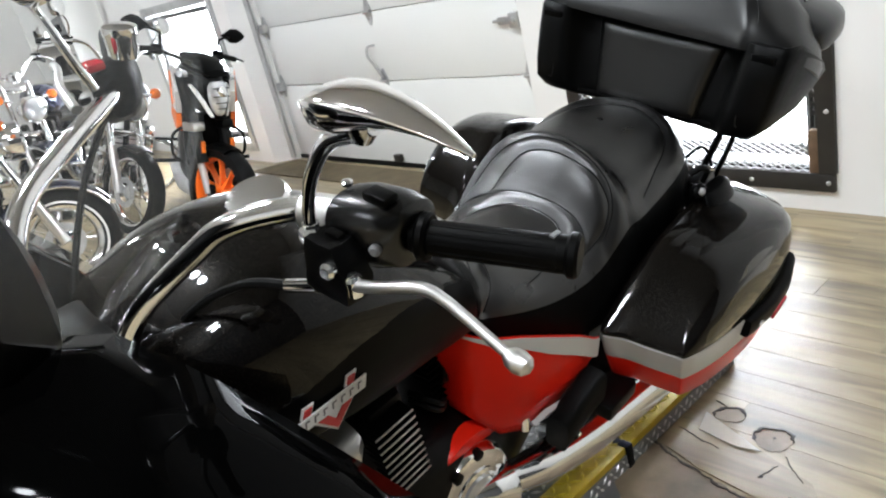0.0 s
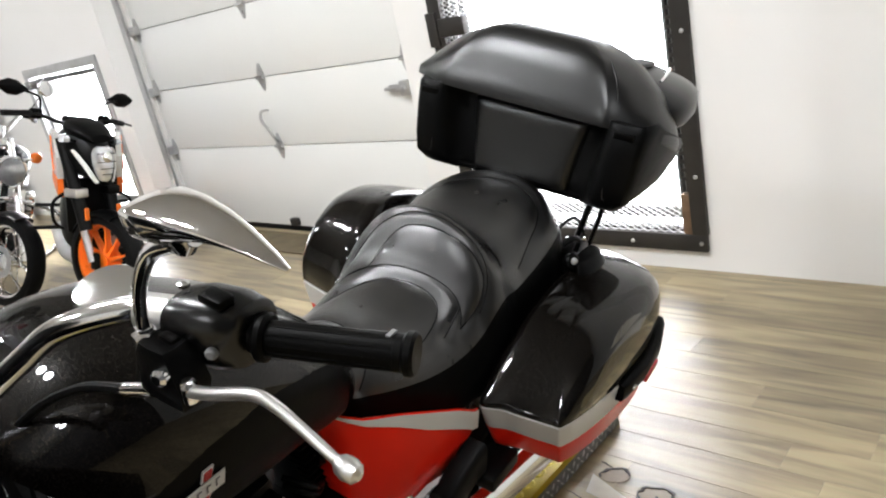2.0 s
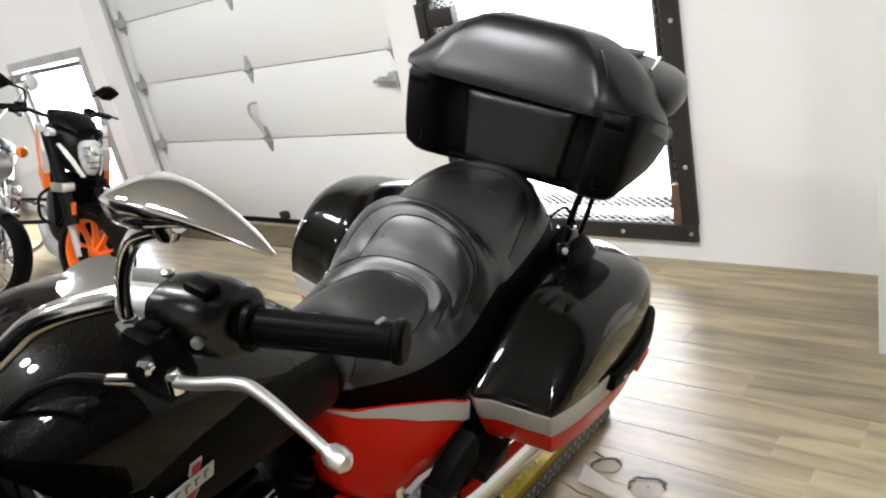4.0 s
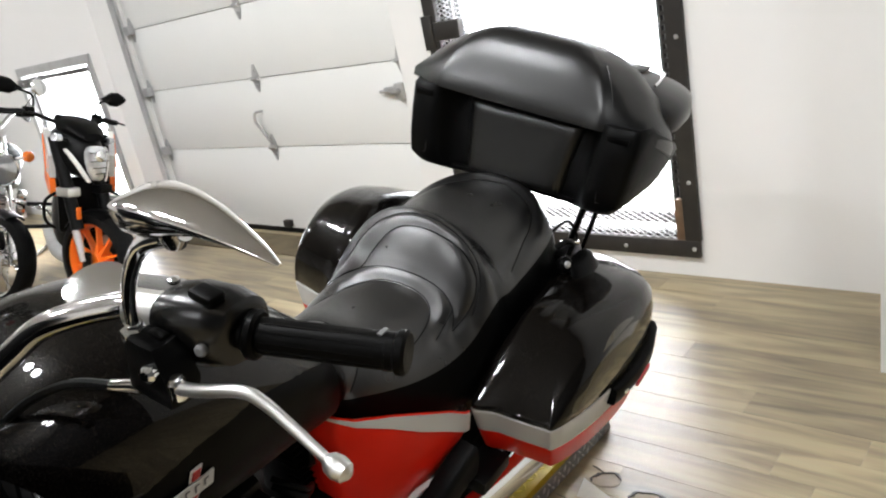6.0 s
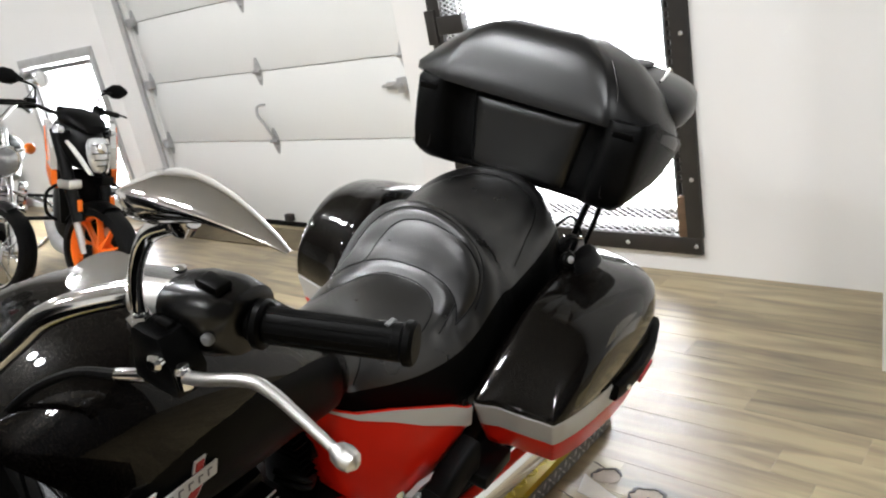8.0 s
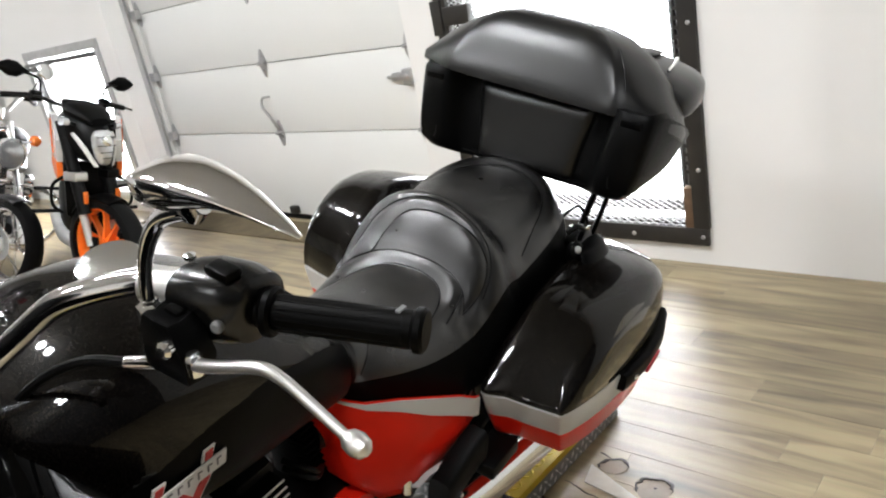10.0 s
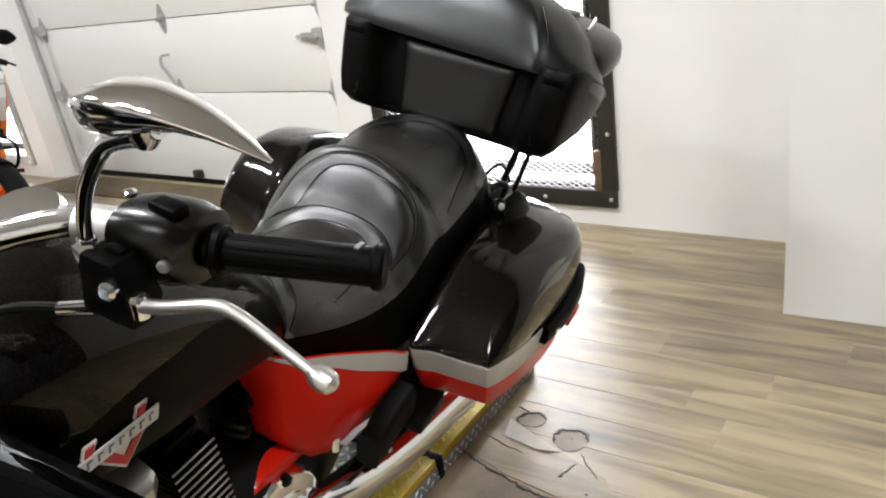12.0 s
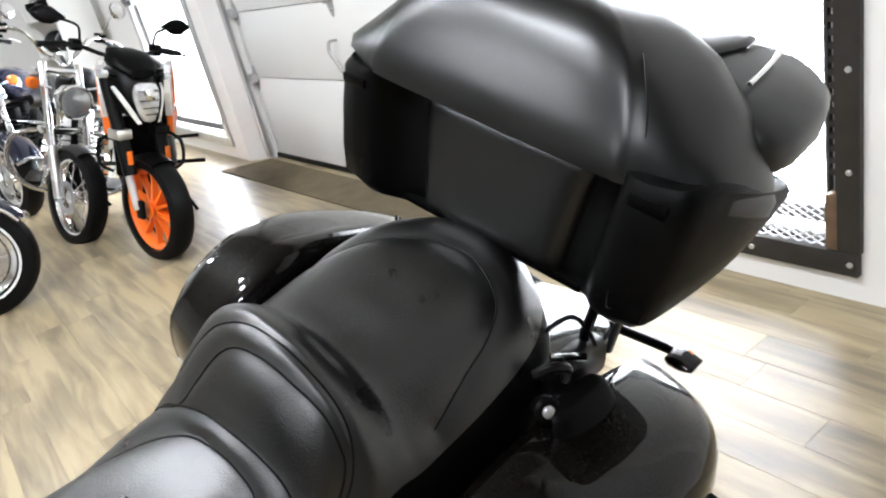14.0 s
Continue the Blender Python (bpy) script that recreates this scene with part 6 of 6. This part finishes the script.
    wheel_parts(b, (-1.5, 0, 0.28), (0, 1, 0), 0.28, 0.13, CHROME, 20, (RUBBER,), True)
    part("side_stand", tube([(-0.55, 0.10, 0.2), (-0.60, 0.22, 0.06), (-0.62, 0.31, -0.075)], 0.011, 8), BLACKENG, b)
    return b


naked_bike()
cruiser("cruiser_motorcycle", pose(-1.375, 4.53, 0.004, -24, 0, -18) @ Matrix.Scale(1.09, 4), "black and chrome cruiser motorcycle with wire wheels and round headlight", BLACKENG, False, 32, False)
navy = cruiser("cruiser_motorcycle", pose(-0.50, 3.96, 0.004, -9, 0, 36) @ Matrix.Scale(1.10, 4), "navy cruiser motorcycle with deep chrome-trimmed mudguard and whitewall tyre", NAVY, True, 42, True)
far = copy_thing(navy, pose(-2.62, 4.40, 0.004, -11, 0, -24))
far["label"] = "dark cruiser motorcycle parked behind the others by the shelves"


# ---------------------------------------------------------------- shelves, mat, torn floor
def shelf_unit():
    sh = thing("display_shelf", pose(-4.9, 5.68, 0), "white wall shelves holding helmets and riding gear", "shelf")
    for x in (-0.75, 0.75):
        part("upright", bm_box(x - 0.02, x + 0.02, -0.17, 0.18, 0, 1.75, 0.004), SHELFM, sh)
    for z in (0.12, 0.50, 0.88, 1.26):
        part("board", bm_box(-0.73, 0.73, -0.17, 0.18, z, z + 0.025, 0.004), SHELFM, sh)
    return sh


def helmet(x, z, mat, label):
    h = thing("helmet", pose(x, 5.66, z, 0, 0, 10), label, "helmet", "helmets on the shelves")
    rings = []
    for i in range(13):
        a = math.pi * i / 12
        rr, zz = math.sin(a), -math.cos(a)
        rings.append([Vector((0.115 * max(rr, 0.02) * math.cos(t), 0.135 * max(rr, 0.02) * math.sin(t) - 0.012, 0.12 + 0.12 * max(zz, -0.8))) for t in (2 * math.pi * k / 22 for k in range(22))])
    part("helmet_shell", loft(rings), mat, h)
    vis = [[Vector((0.119 * math.sin(t) * s, -0.139 * math.cos(t) * s - 0.012, z0)) for t in (-1.1 + 2.2 * k / 12 for k in range(13))] + [Vector((0.108 * math.sin(t) * s, -0.128 * math.cos(t) * s - 0.012, z0)) for t in (1.1 - 2.2 * k / 12 for k in range(13))] for z0, s in ((0.09, 0.97), (0.125, 1.0), (0.165, 0.95))]
    part("visor", loft(vis), PLASTIC, h, "dark visor")


shelf_unit()
for x, z, mat, lab in ((-5.35, 1.285, CHROME, "bright silver helmet on the top shelf"), (-4.75, 1.285, GREY, "grey helmet on the top shelf"), (-5.2, 0.905, BLACKENG, "black helmet on a middle shelf"), (-4.6, 0.905, NAVY, "dark navy helmet on a middle shelf"), (-5.3, 0.525, BLACKENG, "black helmet on a lower shelf"), (-4.7, 0.525, WHITEP, "white helmet on a lower shelf")):
    helmet(x, z, mat, lab)
for x, z, w, h, mat, lab in ((-5.0, 0.145, 0.30, 0.2, GREY, "grey boot box on the bottom shelf"), (-4.4, 0.145, 0.28, 0.24, BLACKENG, "black gear box on the bottom shelf")):
    bx = thing("gear_box", pose(x, 5.68, z), lab, "box")
    part("carton", bm_box(-w / 2, w / 2, -0.13, 0.13, 0, h - 0.05, 0.004), mat, bx)
    part("carton_lid", bm_box(-w / 2 - 0.004, w / 2 + 0.004, -0.134, 0.134, h - 0.049, h, 0.004), mat, bx)

mat_pts = [(-1.65, 5.71), (1.16, 5.76), (1.20, 6.02), (-1.44, 6.03)]
bm = loft([[Vector((x, y, z)) for x, y in mat_pts] for z in (0.001, 0.009)])
tagged(mesh_object("door_mat", bm, MATM, False), "worn brown carpet mat along the garage door", "mat")


def torn_floor():
    """Peeled vinyl: a bare patch beside the platform, curled sheet edges and torn holes."""
    rng = random.Random(11)

    def ragged(pts, n=10, amp=0.005):
        out = []
        for i, p in enumerate(pts):
            q = pts[(i + 1) % len(pts)]
            for k in range(n):
                t = k / n
                out.append((p[0] + (q[0] - p[0]) * t + rng.uniform(-amp, amp), p[1] + (q[1] - p[1]) * t + rng.uniform(-amp, amp)))
        return out

    def sheet(name, pts, z, h, mat, label, parent=None, curl=0.0):
        c = Vector((sum(p[0] for p in pts) / len(pts), sum(p[1] for p in pts) / len(pts), 0))
        low = [Vector((x, y, z)) for x, y in pts]
        top = [Vector((x, y, z + h)) for x, y in pts]
        inset = [v.lerp(Vector((c.x, c.y, v.z)), 0.06) + Vector((0, 0, curl)) for v in top]
        bm = loft([low, top, inset])
        if parent:
            return part(name, bm, mat, parent, label, smooth=False)
        return tagged(mesh_object(name, bm, mat, False), label, "floor patch", kind="structure")

    def torn_strip(name, pts, lo, hi, label=""):
        """A flat uneven dark strip along a torn edge."""
        rings = []
        for k, p in enumerate(pts):
            a, b = Vector(pts[max(k - 1, 0)]), Vector(pts[min(k + 1, len(pts) - 1)])
            d = (b - a).normalized()
            q = Vector((-d.y, d.x, 0))
            end = min(1.0, k / 3, (len(pts) - 1 - k) / 3)
            w0 = (lo + (hi - lo) * abs(math.sin(0.43 * k + pts[0][0] * 90))) * end + 0.0003
            w1 = (lo + (hi - lo) * abs(math.sin(0.31 * k + 1.1 + pts[0][1] * 70)) ** 2) * end + 0.0003
            p = Vector(p)
            rings.append([p + q * w0, p - q * w1, p - q * w1 + Vector((0, 0, 0.0012)), p + q * w0 * 0.7 + Vector((0, 0, 0.002))])
        part(name, loft(rings), CRACK, base, label, smooth=False)

    bare = ragged([(2.87, 3.2), (3.35, 3.3), (3.62, 3.9), (3.50, 4.35), (3.36, 4.42), (3.19, 4.412), (3.06, 4.43), (2.93, 4.465), (2.87, 4.485)])
    base = sheet("worn_patch", bare, 0.0005, 0.0012, PEEL, "bare worn floor where the vinyl has torn away")
    # dark torn lip along the sheet's edge
    lip = [(2.875, 4.487), (2.92, 4.467), (2.96, 4.452), (3.06, 4.430), (3.12, 4.417), (3.2, 4.412), (3.27, 4.42), (3.36, 4.424), (3.45, 4.39), (3.51, 4.35)]
    pts = [tuple(p + Vector((rng.uniform(-0.003, 0.003), rng.uniform(-0.003, 0.003), 0))) for p in spline([(x, y + rng.uniform(-0.004, 0.004), 0.0018) for x, y in lip], 9)]
    torn_strip("torn_lip", pts, 0.0006, 0.0042, "dark curled edge of torn vinyl")
    part("peeled_sheet", loft([[Vector((x, y, z)) for x, y in ((2.885, 4.49), (3.03, 4.446), (3.19, 4.424), (3.35, 4.43), (3.27, 4.53), (3.14, 4.575), (2.95, 4.645), (2.895, 4.65))] for z in (0.0008, 0.0026)]), PLANK, base, "lifted sheet of oak-look vinyl", smooth=False)
    part("pale_flap", loft([[Vector((x, y, z + dz)) for x, y, dz in ((2.935, 4.655, 0), (3.13, 4.57, 0.006), (3.065, 4.56, 0.003), (2.955, 4.58, 0.0))] for z in (0.0030, 0.0046)]), FLAP, base, "pale lifted corner of the vinyl", smooth=False)
    for c, r in (((2.992, 4.675), 0.040), ((3.128, 4.635), 0.052)):
        ph = [rng.uniform(0, 6.28) for k in range(4)]
        ring = []
        for k in range(48):
            a = 2 * math.pi * k / 48
            q = r * (1 + 0.10 * math.sin(2 * a + ph[0]) + 0.05 * math.sin(3 * a + ph[1]) + 0.03 * math.sin(9 * a + ph[2]) + rng.uniform(-0.05, 0.05))
            ring.append((c[0] + q * math.cos(a), c[1] + 0.78 * q * math.sin(a)))
        part("torn_hole", loft([[Vector((x, y, z)) for x, y in ring] for z in (0.0006, 0.0016)]), PEEL, base, "hole torn through the vinyl", smooth=False)
        rim = [(x, y, 0.0016) for x, y in ring[2:31]]
        torn_strip("hole_rim", rim, 0.001, 0.006, "dark curled rim of the hole")
    for a, b in (((2.905, 4.565), (3.035, 4.535)), ((3.18, 4.55), (3.16, 4.49)), ((2.93, 4.715), (2.97, 4.70)), ((3.18, 4.59), (3.25, 4.52))):
        pts = []
        for k in range(9):
            t = k / 8
            pts.append((a[0] + (b[0] - a[0]) * t + rng.uniform(-0.003, 0.003), a[1] + (b[1] - a[1]) * t + rng.uniform(-0.003, 0.003), 0.0022))
        torn_strip("crack", pts, 0.0004, 0.0022)
    for k in range(3):
        x, y, r = ((3.165, 4.495, 0.005), (3.25, 4.46, 0.004), (3.13, 4.64, 0.004))[k]
        part("chip", loft([[Vector((x + q * math.cos(a) * rng.uniform(0.8, 1.2), y + q * math.sin(a) * rng.uniform(0.8, 1.2), z)) for a in (2 * math.pi * i / 9 for i in range(9))] for q, z in ((r, 0.0026), (r * 0.9, 0.0032))]), CRACK, base, smooth=False)
    ramp = thing("tread_plate", pose(0, 0, 0), "loose silver tread-plate offcut beside the platform", "metal plate")
    part("sheet_metal", loft([[Vector((x, y, z)) for x, y in ((2.866, 3.6), (2.99, 3.75), (2.985, 4.12), (2.93, 4.26), (2.866, 4.31))] for z in (0.003, 0.008)]), TREAD, ramp, smooth=False)
    bm = bmesh.new()
    k = 0
    for i in range(16):
        for j in range(4):
            x, y = 2.878 + 0.027 * j, 3.80 + 0.027 * i
            if x < 2.975 and y < 4.30 - 1.6 * max(0.0, x - 2.92):
                sgn = 1 if (i + j) % 2 else -1
                d, n = Vector((1, sgn, 0)).normalized(), Vector((0, 0, 1))
                q, c = n.cross(d), Vector((x, y, 0.008))
                vb = [bm.verts.new(c + p) for p in (d * 0.0145, q * 0.0046, d * -0.0145, q * -0.0046)]
                vt = [bm.verts.new(c + p + n * 0.003) for p in (d * 0.009, q * 0.0024, d * -0.009, q * -0.0024)]
                bm.faces.new(vt)
                for a in range(4):
                    bm.faces.new((vb[a], vb[(a + 1) % 4], vt[(a + 1) % 4], vt[a]))
    part("offcut_tread", bm, TREAD_LUG, ramp, smooth=False)["kind"] = "stuff"


torn_floor()


# ---------------------------------------------------------------- floor planks
def planks():
    rng = random.Random(4)
    wd, ln = 0.125, 1.22
    parent = bpy.data.objects["floor"]
    me = bpy.data.meshes.new("plank")
    bm = bmesh.new()
    a, b = ln / 2 - 0.0002, wd / 2 - 0.0002
    lo = [bm.verts.new((sx * a, sy * b, -0.006)) for sx, sy in ((-1, -1), (1, -1), (1, 1), (-1, 1))]
    mid = [bm.verts.new((sx * a, sy * b, -0.0004)) for sx, sy in ((-1, -1), (1, -1), (1, 1), (-1, 1))]
    hi = [bm.verts.new((sx * (a - 0.0008), sy * (b - 0.0008), 0)) for sx, sy in ((-1, -1), (1, -1), (1, 1), (-1, 1))]
    bm.faces.new(hi)
    for p, q in ((lo, mid), (mid, hi)):
        for i in range(4):
            bm.faces.new((p[i], p[(i + 1) % 4], q[(i + 1) % 4], q[i]))
    bm.to_mesh(me)
    verts = [v.co.copy() for v in bm.verts]
    faces = [[v.index for v in f.verts] for f in bm.faces]
    bm.free()
    me.materials.append(PLANK)
    far_v, far_f = [], []
    y = S
    while y < N + 0.1:
        x = W - rng.random() * ln
        while x < E:
            cx, cy = x + ln / 2, y + wd / 2
            if -1.8 < cx < 4.6 and cy > 2.6:
                ob = new("plank", me)
                ob.location = (cx, cy, 0)
                ob.parent = parent
            else:
                k = len(far_v)
                far_v += [(min(max(v.x + cx, W), E), min(max(v.y + cy, S), N), v.z) for v in verts]
                far_f += [[i + k for i in f] for f in faces]
            x += ln
        y += wd
    rest = bpy.data.meshes.new("plank_rest")
    rest.from_pydata(far_v, [], far_f)
    rest.materials.append(PLANK)
    ob = new("plank_rest", rest)
    ob.parent = parent
    ob["kind"] = "stuff"


planks()
